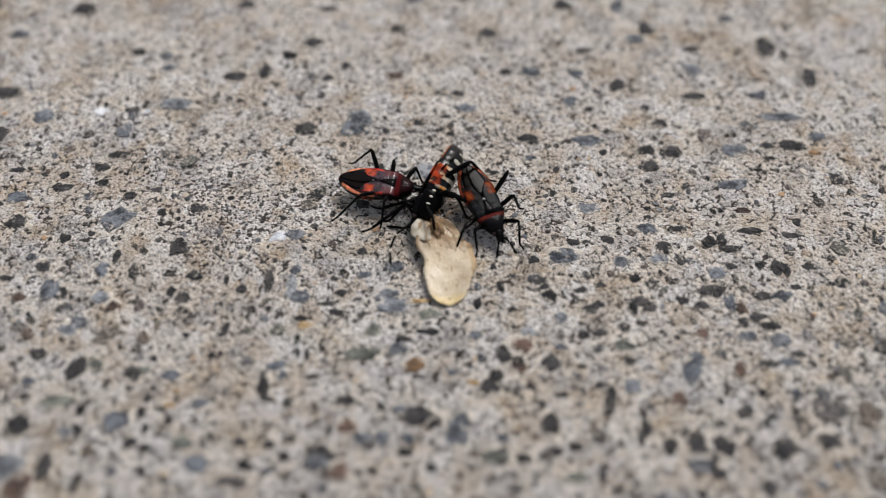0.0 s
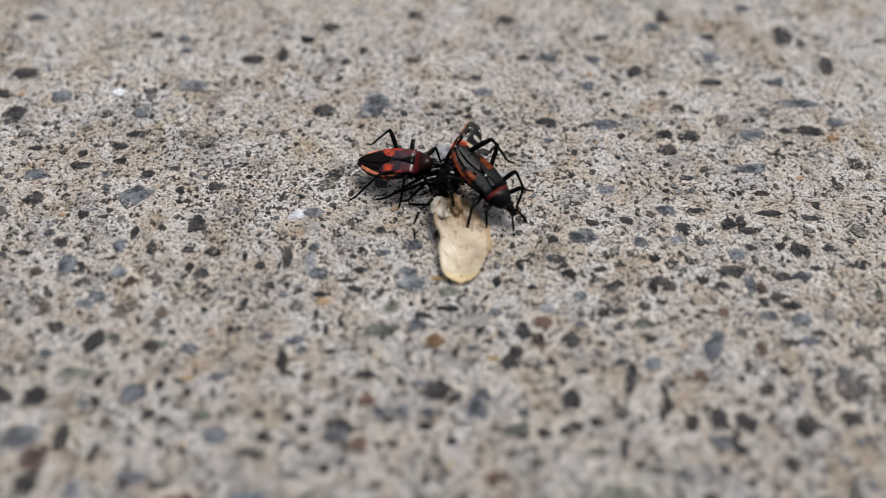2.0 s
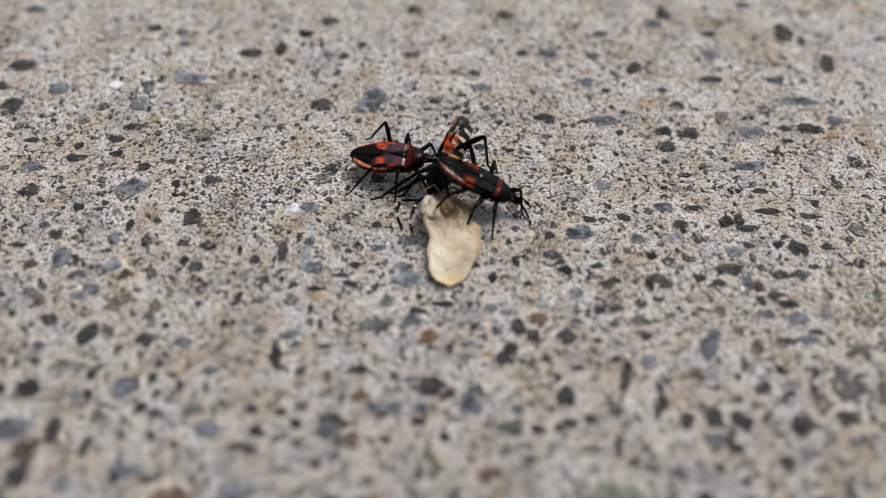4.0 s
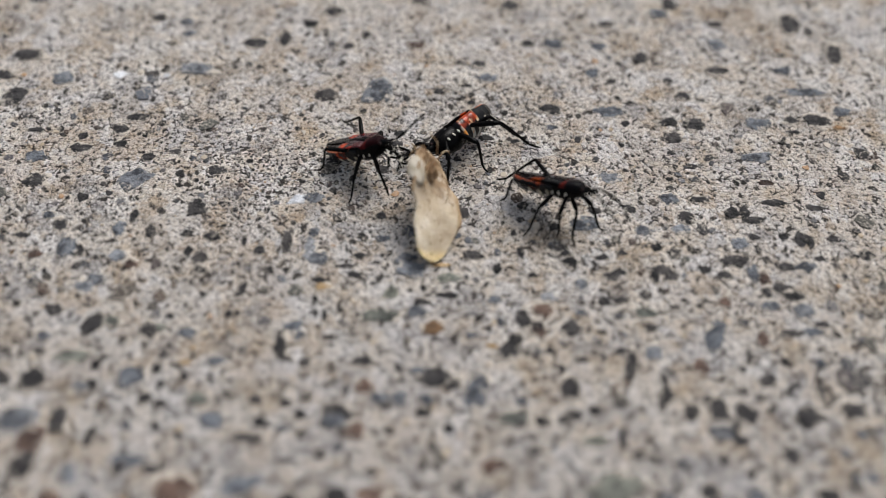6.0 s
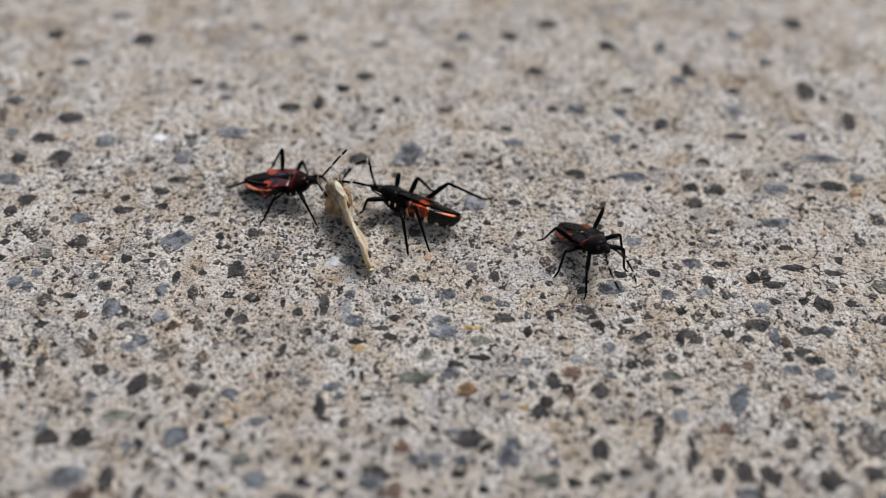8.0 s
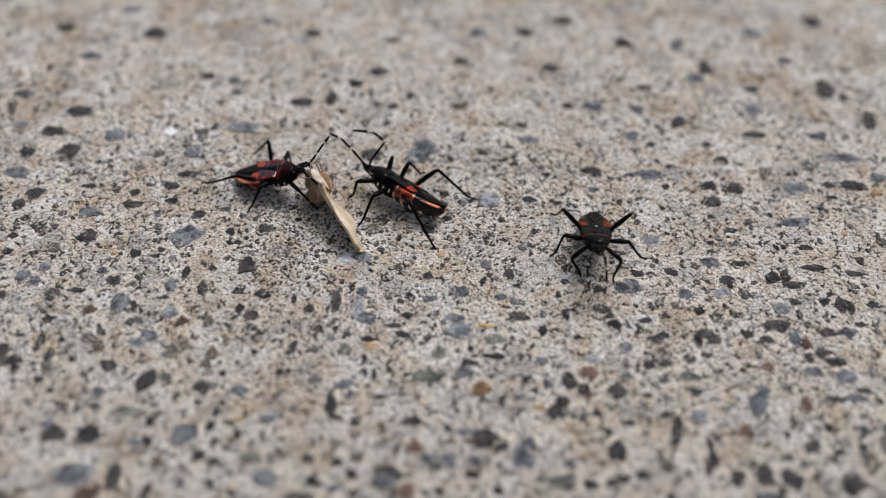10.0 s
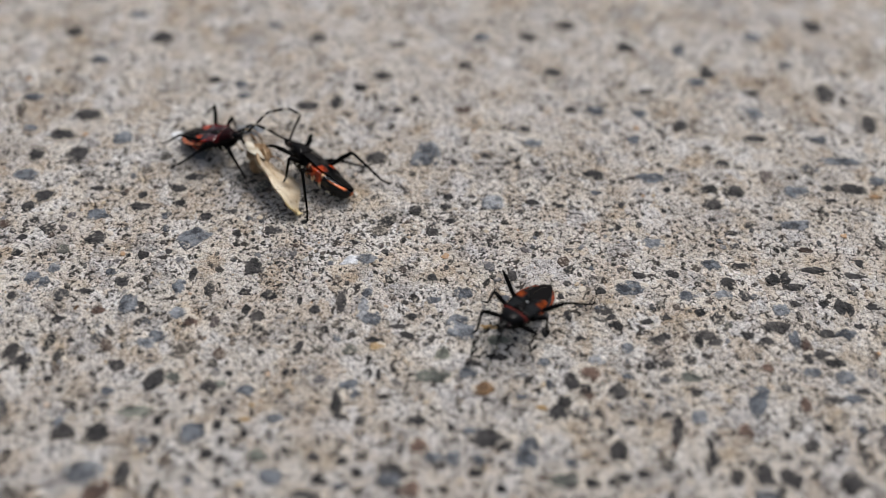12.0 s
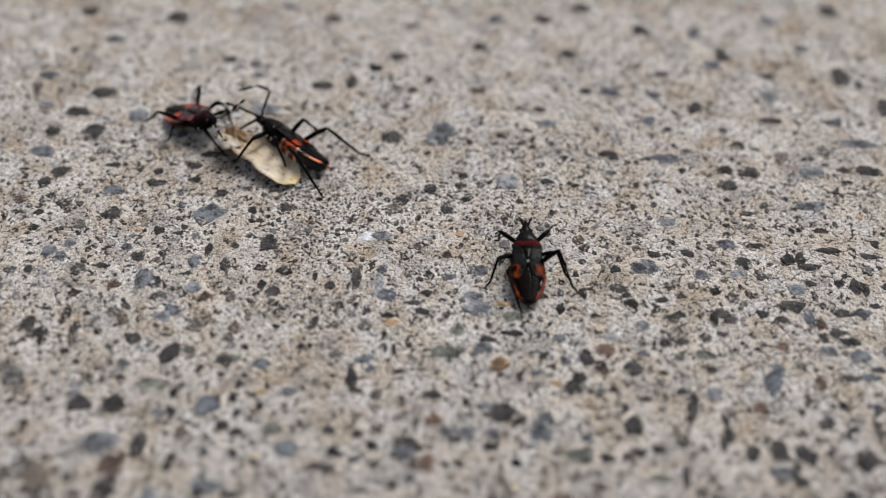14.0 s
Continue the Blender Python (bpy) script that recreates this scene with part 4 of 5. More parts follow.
lay_stones('dark', [
    (0.3, -24.2, 1.2, 0.8, 0), (-16.3, -24.5, 1.8, 0.8, 0), (26.1, -24.6, 1.9, 1.5, 0),
    (-34.5, -24.6, 1.9, 2.5, 0), (-8.1, -24.7, 1.6, 1.3, 0), (-4.9, -24.7, 1.2, 0.8, 0),
    (-34.4, -24.7, 1.8, 2.2, 0), (15.8, -24.8, 0.9, 2.1, 0), (-25.8, -24.8, 0.9, 0.9, 0),
    (-25.6, -25.0, 0.7, 1.1, 0), (-28.1, -25.1, 0.7, 0.8, 0), (-8.6, -25.1, 2.7, 1.2, 0),
    (-17.5, -25.8, 2.7, 1.1, 0), (30.6, -25.9, 1.9, 1.4, 0), (8.0, -26.2, 1.7, 0.9, 0),
    (-36.3, -26.5, 2.4, 1.7, 0), (24.5, -26.7, 1.2, 1.0, 0), (-13.8, -27.9, 2.2, 0.8, 0),
])
lay_stones('dark', [
    (-25.0, -29.2, 2.7, 1.2, 0), (-36.4, -29.3, 2.2, 2.3, 0), (33.0, -29.7, 1.9, 1.5, 0),
    (22.8, -29.7, 1.9, 1.6, 0), (8.6, -31.0, 1.7, 0.8, 0), (-9.0, -31.4, 3.1, 2.4, 0),
    (-3.8, -31.5, 1.7, 1.0, 0), (-13.0, -31.8, 2.1, 1.3, 0), (-30.5, -32.4, 1.0, 1.1, 0),
])
lay_stones('slate', [
    (34.1, 46.3, 2.6, 2.5, 0), (-49.4, 45.5, 2.6, 1.9, 0), (-30.8, 44.3, 1.8, 1.3, 0),
    (-2.6, 43.7, 2.6, 1.9, 0), (23.7, 42.5, 1.9, 2.5, 0), (37.6, 40.2, 1.9, 1.3, 0),
    (25.2, 35.8, 2.7, 1.8, 0), (-52.1, 35.4, 2.2, 1.4, 0), (-33.2, 31.7, 1.8, 1.5, 0),
    (31.9, 30.4, 2.3, 2.5, 0), (11.9, 29.6, 2.4, 2.2, 0), (17.4, 29.4, 2.0, 1.5, 0),
    (-32.4, 29.3, 1.8, 1.3, 0), (-58.5, 27.4, 2.6, 1.5, 0), (39.2, 26.1, 2.6, 1.8, 0),
    (16.3, 24.6, 1.9, 2.1, 0), (-30.3, 22.8, 4.0, 2.1, 0), (3.9, 22.7, 2.6, 1.4, 0),
])
lay_stones('slate', [
    (41.1, 22.1, 5.3, 1.5, 0), (-8.6, 20.1, 3.6, 4.8, -20), (44.6, 18.7, 1.9, 1.5, 0),
    (17.7, 17.7, 3.8, 1.8, 0), (34.6, 16.4, 2.8, 2.0, 0), (10.9, 14.7, 1.8, 0.8, 0),
    (-55.2, 13.6, 3.1, 1.8, 0), (33.6, 11.2, 4.3, 1.9, 0), (-45.2, 7.8, 2.4, 1.8, 0),
    (17.0, 7.3, 2.4, 1.6, 0), (-33.8, 4.9, 3.7, 2.8, 30), (23.2, 4.6, 2.1, 1.4, 0),
    (-14.5, 2.9, 2.0, 1.3, 0), (14.0, 0.2, 2.9, 1.9, 0), (-41.6, -0.5, 1.3, 1.0, 0),
    (-3.7, -1.2, 2.0, 1.5, 0), (-49.7, -1.7, 1.5, 1.8, 0), (0.5, -1.7, 1.4, 0.9, 0),
])
lay_stones('slate', [
    (-14.0, -1.8, 1.2, 1.2, 0), (-6.9, -2.2, 1.4, 1.1, 0), (-33.9, -2.2, 1.4, 1.9, 0),
    (-48.4, -2.3, 1.4, 1.3, 0), (10.5, -2.7, 1.1, 1.2, 0), (-39.0, -4.4, 1.3, 2.2, 0),
    (35.9, -4.5, 1.9, 1.3, 0), (-38.6, -4.8, 2.2, 2.6, 0), (-13.1, -5.2, 1.9, 1.6, 0),
    (30.5, -5.6, 1.3, 2.6, 0), (13.1, -7.6, 1.4, 1.2, 0), (-34.8, -8.7, 1.9, 1.6, 0),
    (4.5, -9.7, 1.4, 1.1, 0), (12.8, -11.1, 1.2, 0.6, 0), (35.0, -12.6, 2.3, 1.1, 0),
    (25.5, -13.4, 1.8, 4.2, -25), (-14.8, -13.7, 2.4, 1.4, 25), (2.2, -14.1, 1.1, 0.7, 0),
])
lay_stones('slate', [
    (-14.2, -14.6, 1.6, 1.1, 0), (-24.6, -14.9, 1.9, 1.3, 0), (-38.1, -15.6, 1.6, 1.0, 0),
    (-2.4, -18.4, 2.4, 0.9, 0), (-41.9, -19.5, 1.3, 1.1, 0), (-28.8, -19.9, 2.4, 3.0, 0),
    (2.6, -20.9, 2.0, 3.0, 0), (-33.3, -21.0, 1.6, 1.0, 0), (-6.0, -21.3, 1.8, 1.2, 0),
    (-4.2, -21.3, 1.5, 1.8, 0), (-1.8, -21.4, 1.3, 1.2, 0), (-33.3, -21.9, 0.7, 0.7, 0),
    (24.7, -23.8, 2.3, 1.9, 0), (-20.7, -24.2, 2.3, 1.9, 0), (-20.7, -24.2, 1.9, 1.5, 0),
    (-37.6, -24.5, 2.8, 2.4, 0), (-38.2, -24.6, 3.3, 2.4, 0), (-14.3, -24.7, 1.8, 0.6, 0),
])
lay_stones('slate', [
    (-28.3, -24.9, 1.0, 1.0, 0), (-9.2, -26.6, 0.9, 0.7, 0), (-27.4, -28.4, 3.7, 1.6, 0),
    (-32.2, -29.7, 1.7, 1.8, 0), (26.7, -29.9, 1.7, 1.8, 0), (-17.3, -30.4, 4.1, 1.9, 20),
])
lay_stones('pale', [
    (-45.5, 20.5, 2.6, 2.3, 0), (-0.8, 12.4, 2.8, 2.4, 0), (23.9, 0.4, 1.9, 1.1, 0),
    (19.9, -0.2, 1.9, 1.6, 0), (-47.8, -0.3, 1.3, 1.2, 0), (29.8, -1.5, 2.0, 1.5, 0),
    (-14.2, -3.7, 1.1, 2.9, 0), (-4.4, -5.0, 2.6, 2.2, 0), (-13.4, -5.2, 1.9, 1.5, 0),
    (-33.4, -5.7, 1.9, 1.8, 0), (-3.5, -6.1, 3.3, 2.3, 0), (9.8, -9.2, 1.6, 1.0, 0),
    (31.5, -9.4, 1.7, 1.3, 0), (-35.7, -9.7, 1.9, 1.3, 0), (34.7, -10.1, 2.0, 1.7, 0),
    (-3.1, -11.5, 2.1, 1.4, 0), (19.5, -15.4, 2.0, 1.5, 0), (35.0, -16.1, 1.1, 1.0, 0),
])
lay_stones('pale', [
    (-21.4, -18.0, 1.5, 1.2, 0), (6.8, -21.3, 1.3, 0.9, 0),
])
lay_stones('brown', [
    (-4.8, 28.4, 1.9, 1.5, 0), (33.8, 7.1, 1.7, 0.7, 0), (-41.6, -5.7, 1.5, 1.4, 0),
    (31.5, -6.2, 1.0, 2.1, 0), (-31.7, -6.8, 1.3, 1.3, 0), (-31.4, -7.0, 0.7, 1.0, 0),
    (27.1, -9.0, 1.1, 1.2, 0), (9.2, -11.0, 2.0, 1.5, 0), (8.8, -13.4, 1.5, 1.3, 0),
    (30.1, -13.5, 1.0, 2.0, 0), (23.6, -16.7, 1.3, 1.4, 0), (24.1, -17.0, 0.9, 1.0, 0),
    (16.7, -19.0, 0.5, 1.3, 0), (-7.4, -20.2, 2.2, 1.4, 0), (-36.4, -26.8, 2.4, 2.7, 0),
    (4.3, -27.7, 2.7, 1.2, 0), (-6.2, -31.1, 2.1, 1.7, 0), (-22.7, -31.2, 3.6, 2.5, 0),
])
lay_stones('brown', [
    (-33.1, -32.4, 2.6, 2.0, 0),
])
lay_stones('rust', [
    (43.7, 16.1, 1.6, 0.8, 0), (-44.0, -5.5, 0.5, 0.6, 0), (-1.4, -13.4, 2.1, 1.9, 0),
])
lay_stones('white', [
    (-33.6, 21.6, 0.7, 0.7, 0), (-39.1, 21.4, 1.5, 0.9, 0), (-16.4, 2.6, 2.7, 1.0, 28),
])
lay_stones('green', [
    (0.2, -7.2, 1.9, 1.0, 0), (-0.6, -7.4, 1.4, 1.3, 0), (-5.7, -9.4, 1.4, 1.7, 0),
    (19.5, -10.8, 2.1, 1.2, 0), (18.7, -10.8, 1.1, 1.2, 0), (-6.7, -12.2, 3.2, 1.8, 0),
    (-32.0, -13.8, 1.9, 1.0, 0), (-27.4, -14.4, 1.4, 1.0, 0), (-34.8, -17.9, 3.2, 1.3, 0),
    (-22.3, -22.1, 2.1, 1.5, 0), (6.1, -23.1, 2.8, 1.5, 0), (13.3, -25.1, 2.7, 0.9, 0),
    (14.9, -29.7, 4.6, 3.0, 0),
])
lay_stones('ochre', [
    (-0.9, -5.6, 2.2, 1.0, 0), (-12.5, -8.7, 1.6, 0.9, 0), (4.1, -15.2, 1.0, 0.9, 0),
    (-23.8, -16.5, 0.6, 0.5, 0), (-24.3, -18.2, 1.0, 0.7, 0),
])

lay_stones('dark', [
    (-36.0, -29.0, 1.8, 2.7, 0), (25.0, -24.0, 2.7, 1.8, 0), (-28.0, -29.0, 1.8, 1.8, 0),
    (-17.0, -26.0, 1.8, 0.9, 0),
])
lay_stones('brown', [
    (-36.0, -26.0, 1.8, 1.8, 0), (5.0, -23.0, 2.7, 0.9, 0), (4.0, -28.0, 1.8, 1.8, 0),
    (-8.0, -25.0, 1.8, 1.8, 0),
])
lay_stones('slate', [
    (-10.0, -24.0, 2.7, 1.8, 0), (3.0, -20.0, 1.8, 3.6, 0),
])


def join_small():
    """The smallest stones, as one mesh."""
    verts, faces, slots = [], [], []
    kinds = list(STONES)
    for tone, x, y, w, d, turn in small:
        shape, o = shape_rng.choice(SHAPES[tone]), len(verts)
        at = pose(x / 1000, y / 1000, swell(x / 1000, y / 1000) + 0.00004, 0, 0, turn) @ Matrix.Diagonal((w * 1.1 / 1000, d * 1.1 / 1000, min(w, d) / 1000, 1))
        verts += [at @ v.co for v in shape.vertices]
        faces += [tuple(o + i for i in p.vertices) for p in shape.polygons]
        slots += [kinds.index(tone)] * len(shape.polygons)
    me = bpy.data.meshes.new("pebbles")
    me.from_pydata(verts, [], faces)
    for tone in kinds:
        me.materials.append(STONES[tone])
    me.polygons.foreach_set("material_index", slots)
    ob = new("pebbles", me)
    ob.parent = ground
    return tagged(ob, "small dark and grey pebbles in the concrete", kind="stuff")


join_small()


def scatter(name, count, low, high, power, mat, seed_number, lift, crowd, label, upper=0.125):
    """Countless small grains set in the face of the slab, as one mesh."""
    rng = random.Random(seed_number)
    verts, faces = [], []
    for _ in range(count):
        x, y = rng.uniform(-0.11, 0.11), rng.uniform(-0.075, upper)
        if rng.random() < crowd * (0.38 + y * 20.0 + 0.8 * noise.noise(Vector((x * 90, y * 90, 5)))):
            continue
        s = low * (high / low) ** (rng.random() ** power) / 2
        if s > 0.0002 and any(abs(x - a) < r + s and abs(y - b) < r + s for a, b, r in laid):
            continue
        n, z, turn, wide = 6, swell(x, y) + 0.000025, rng.uniform(0, 6.28), rng.uniform(0.6, 1.0)
        o = len(verts)
        for ring, h in ((1.0, -0.3 * s), (0.75, lift * s)):
            for k in range(n):
                a = 6.2832 * k / n
                r = s * ring * rng.uniform(0.5, 1.3)
                px, py = r * math.cos(a), r * wide * math.sin(a)
                verts.append((x + px * math.cos(turn) - py * math.sin(turn), y + px * math.sin(turn) + py * math.cos(turn), z + h))
        verts.append((x, y, z + lift * 1.25 * s))
        for k in range(n):
            j = (k + 1) % n
            faces.append((o + k, o + j, o + n + j, o + n + k))
            faces.append((o + n + k, o + n + j, o + 2 * n))
    me = bpy.data.meshes.new(name)
    me.from_pydata(verts, [], faces)
    me.materials.append(mat)
    ob = new(name, me)
    ob.parent = ground
    return tagged(ob, label, kind="stuff")


scatter("grit", 42000, 0.00026, 0.0013, 1.7, GRIT, 11, 0.14, 0.8, "fine dark and grey grit in the concrete")
scatter("gravel", 6000, 0.0010, 0.0036, 1.9, GRAVEL, 15, 0.09, 1.15, "dark and slate gravel pieces worn flush with the concrete")
# extra dark stones on the near ground, partly standing in for shade there
scatter("coarse_gravel", 1300, 0.0013, 0.0040, 1.6, GRAVEL, 17, 0.08, 0.4, "coarse dark gravel in the worn concrete", -0.006)
scatter("sand", 8000, 0.0003, 0.0012, 1.7, SAND, 12, 0.2, 0.35, "pale and ochre sand grains in the concrete")

def drift(spots, count, mat):
    """Fine loose grit gathered in shallow hollows of the slab."""
    rng = random.Random(21)
    verts, faces = [], []
    for cx, cy, spread in spots:
        for _ in range(count):
            x, y = rng.gauss(cx, spread), rng.gauss(cy, spread)
            s, z, o = rng.uniform(0.00008, 0.00026), swell(x, y), len(verts)
            for k in range(5):
                a, r = 1.2566 * k + rng.uniform(-0.4, 0.4), s * rng.uniform(0.6, 1.2)
                verts.append((x + r * math.cos(a), y + r * math.sin(a), z - 0.00002))
            verts.append((x + rng.uniform(-0.3, 0.3) * s, y + rng.uniform(-0.3, 0.3) * s, z + s * rng.uniform(0.4, 0.9)))
            faces += [(o + k, o + (k + 1) % 5, o + 5) for k in range(5)]
    me = bpy.data.meshes.new("loose_grit")
    me.from_pydata(verts, [], faces)
    me.materials.append(mat)
    ob = new("loose_grit", me)
    ob.parent = ground
    return tagged(ob, "fine dark loose grit gathered in hollows", kind="stuff")


drift([(-0.0202, 0.0072, 0.0026), (-0.0246, 0.0074, 0.0024), (0.0008, 0.0116, 0.0020), (0.0031, 0.0135, 0.0018), (-0.0152, 0.0075, 0.0022), (-0.0219, 0.0013, 0.0025), (-0.0078, 0.0097, 0.0018), (-0.0293, 0.0129, 0.0025), (0.0085, 0.0191, 0.0022), (-0.0014, 0.0050, 0.0020)], 140, GRIT)

# ---------------------------------------------------------------- how things move
RED_WAY = [
    (0, pose(-0.00542, 0.00823, 0.00250, 6, 1.2, -8.1)),
    (0.5, pose(-0.00545, 0.00794, 0.00250, 6, 1.2, -5.7)),
    (1, pose(-0.00522, 0.00783, 0.00250, 6, 1.2, -3.8)),
    (1.5, pose(-0.00534, 0.00795, 0.00250, 6, 1.2, -7.9)),
    (2, pose(-0.00539, 0.00817, 0.00266, 6, -5.5, -6.7)),
    (4.5, pose(-0.00610, 0.00836, 0.00261, 6, -3.5, -6.8)),
    (5, pose(-0.00630, 0.00814, 0.00277, 6, -10.4, -13.5)),
    (5.5, pose(-0.00637, 0.00801, 0.00285, 2, -14.0, -15.1)),
    (6, pose(-0.01000, 0.00762, 0.00367, -10, -29.4, -27.2)),
    (6.5, pose(-0.01280, 0.00814, 0.00382, -15, -13.2, -21.7)),
    (7, pose(-0.01723, 0.01032, 0.00392, -15, -9.0, -8.8)),
    (7.5, pose(-0.02134, 0.01125, 0.00273, -5, -5.8, -8.9)),
    (8, pose(-0.02303, 0.01249, 0.00256, -5, -14.3, -11.6)),
    (10.5, pose(-0.02724, 0.01319, 0.00255, 0, -21.1, -17.2)),
    (11, pose(-0.02912, 0.01469, 0.00215, 0, -10.1, -26.8)),
    (11.5, pose(-0.03039, 0.01787, 0.00243, 0, -15.3, -21.7)),
    (12, pose(-0.03412, 0.01908, 0.00254, 0, -20.4, -22.5)),
    (12.5, pose(-0.03552, 0.02076, 0.00222, 0, -11.0, -39.7)),
    (13, pose(-0.03579, 0.02005, 0.00227, 0, -13.7, -41.6)),
    (13.5, pose(-0.03711, 0.01892, 0.00215, 0, -8.2, -34.2)),
    (14, pose(-0.03842, 0.01868, 0.00238, 0, -18.0, -32.8)),
]
BLACK_WAY = [
    (0, pose(-0.00004, 0.00773, 0.00260, 92, 14.4, -115.6)),
    (0.5, pose(-0.00006, 0.00769, 0.00260, 92, 14.4, -112.5)),
    (1, pose(0.00013, 0.00791, 0.00261, 92, 14.3, -107.9)),
    (1.5, pose(0.00016, 0.00790, 0.00266, 92, 13.9, -108.9)),
    (2, pose(0.00008, 0.00826, 0.00257, 92, 14.8, -113.1)),
    (4.5, pose(-0.00051, 0.00801, 0.00292, 92, 13.2, -108.5)),
    (5, pose(-0.00046, 0.00803, 0.00291, 92, 13.4, -110.4)),
    (5.5, pose(-0.00051, 0.00811, 0.00295, 92, 15.0, -109.0)),
    (6, pose(0.00010, 0.01076, 0.00300, 80, -5.6, -127.4)),
    (6.5, pose(-0.00020, 0.00988, 0.00295, 75, 9.4, -152.0)),
    (7, pose(-0.00225, 0.00857, 0.00370, 38, -3.1, 161.7)),
    (7.5, pose(-0.00624, 0.00888, 0.00310, 34, -2.9, 163.2)),
    (8, pose(-0.00763, 0.01012, 0.00250, 34, -3.9, 160.1)),
    (10.5, pose(-0.01245, 0.01170, 0.00245, 34, -5.6, 149.8)),
    (11, pose(-0.01504, 0.01123, 0.00245, 34, -4.6, 150.3)),
    (11.5, pose(-0.01747, 0.01310, 0.00245, 34, -5.3, 142.0)),
    (12, pose(-0.02107, 0.01498, 0.00245, 34, -9.2, 141.7)),
    (12.5, pose(-0.02305, 0.01493, 0.00245, 34, -4.7, 142.0)),
    (13, pose(-0.02402, 0.01445, 0.00245, 34, -4.6, 144.7)),
    (13.5, pose(-0.02459, 0.01430, 0.00245, 34, -4.8, 148.6)),
    (14, pose(-0.02594, 0.01521, 0.00245, 34, -9.1, 146.3)),
]
GREY_WAY = [
    (0, pose(0.00551, 0.00531, 0.00280, 0, 14.0, -65.2)),
    (0.5, pose(0.00403, 0.00646, 0.00315, -5, 18.2, -47.9)),
    (1, pose(0.00369, 0.00625, 0.00315, -5, 18.9, -45.1)),
    (1.5, pose(0.00357, 0.00506, 0.00315, -5, 18.2, -48.0)),
    (2, pose(0.00363, 0.00536, 0.00315, -5, 17.9, -46.9)),
    (4.5, pose(0.00328, 0.00406, 0.00361, -15, 22.1, -12.9)),
    (5, pose(0.00279, 0.00461, 0.00361, -18, 22.2, -13.9)),
    (5.5, pose(0.00441, 0.00467, 0.00351, -25, 22.3, -9.0)),
    (6, pose(0.01037, 0.00220, 0.00436, -28, -20.0, -35.2)),
    (6.5, pose(0.01044, 0.00197, 0.00436, -28, -14.0, -36.9)),
    (7, pose(0.01119, 0.00554, 0.00280, 0, -19.9, -59.0)),
    (7.5, pose(0.01089, 0.00449, 0.00285, 0, -16.0, -57.7)),
    (8, pose(0.01089, 0.00517, 0.00287, 0, -27.1, -60.7)),
    (10.5, pose(0.01034, 0.00550, 0.00310, 0, -22.3, -95.4)),
    (11, pose(0.01073, 0.00573, 0.00310, 0, -25.6, -95.2)),
    (11.5, pose(0.00670, 0.00095, 0.00270, 0, -15.2, -123.3)),
    (12, pose(0.00246, -0.00467, 0.00240, 0, -14.6, -125.5)),
    (12.5, pose(0.00211, -0.00498, 0.00240, 0, -10.3, -122.0)),
    (13, pose(-0.00022, -0.00276, 0.00215, 0, -2.6, 177.0)),
    (13.5, pose(0.00064, 0.00017, 0.00214, 0, -12.6, 119.6)),
    (14, pose(0.00121, -0.00153, 0.00214, 0, -12.5, 93.2)),
]
SEED_WAY = [
    (0, pose(0.00134, -0.00043, 0.00082, 0, -2.3, 98.6)),
    (0.5, pose(0.00147, -0.00085, 0.00081, 0, -2.1, 96.7)),
    (1, pose(0.00110, -0.00043, 0.00082, 0, -2.3, 98.9)),
    (1.5, pose(0.00101, -0.00054, 0.00081, 0, -2.2, 94.6)),
    (2, pose(0.00106, -0.00039, 0.00080, 0, -2.1, 93.1)),
    (4.5, pose(0.00018, -0.00155, 0.00115, 0, -5.6, 92.7)),
    (5, pose(-0.00004, -0.00179, 0.00140, 0, -8.2, 91.3)),
    (5.5, pose(-0.00034, -0.00306, 0.00275, 0, -22.6, 87.1)),
    (6, pose(-0.00194, -0.00041, 0.00330, 30, -26.2, 95.1)),
    (6.5, pose(-0.00741, 0.00109, 0.00280, 82, -23.4, 88.4)),
    (7, pose(-0.00879, 0.00660, 0.00230, 78, -19.6, 111.6)),
    (7.5, pose(-0.01155, 0.00584, 0.00180, 72, -11.9, 129.8)),
    (8, pose(-0.01439, 0.00648, 0.00180, 70, -10.8, 117.8)),
    (10.5, pose(-0.01859, 0.00838, 0.00155, 56, -8.6, 127.3)),
    (11, pose(-0.02050, 0.00839, 0.00155, 60, -9.3, 133.3)),
    (11.5, pose(-0.02320, 0.01128, 0.00155, 64, -8.4, 120.0)),
    (12, pose(-0.02580, 0.01359, 0.00140, 45, -6.6, 126.1)),
    (12.5, pose(-0.02764, 0.01424, 0.00130, 28, -5.6, 133.8)),
    (13, pose(-0.02783, 0.01309, 0.00130, 20, -5.9, 140.7)),
    (13.5, pose(-0.02758, 0.01193, 0.00130, 14, -6.3, 145.3)),
    (14, pose(-0.02942, 0.01376, 0.00130, 6, -5.4, 142.6)),
]
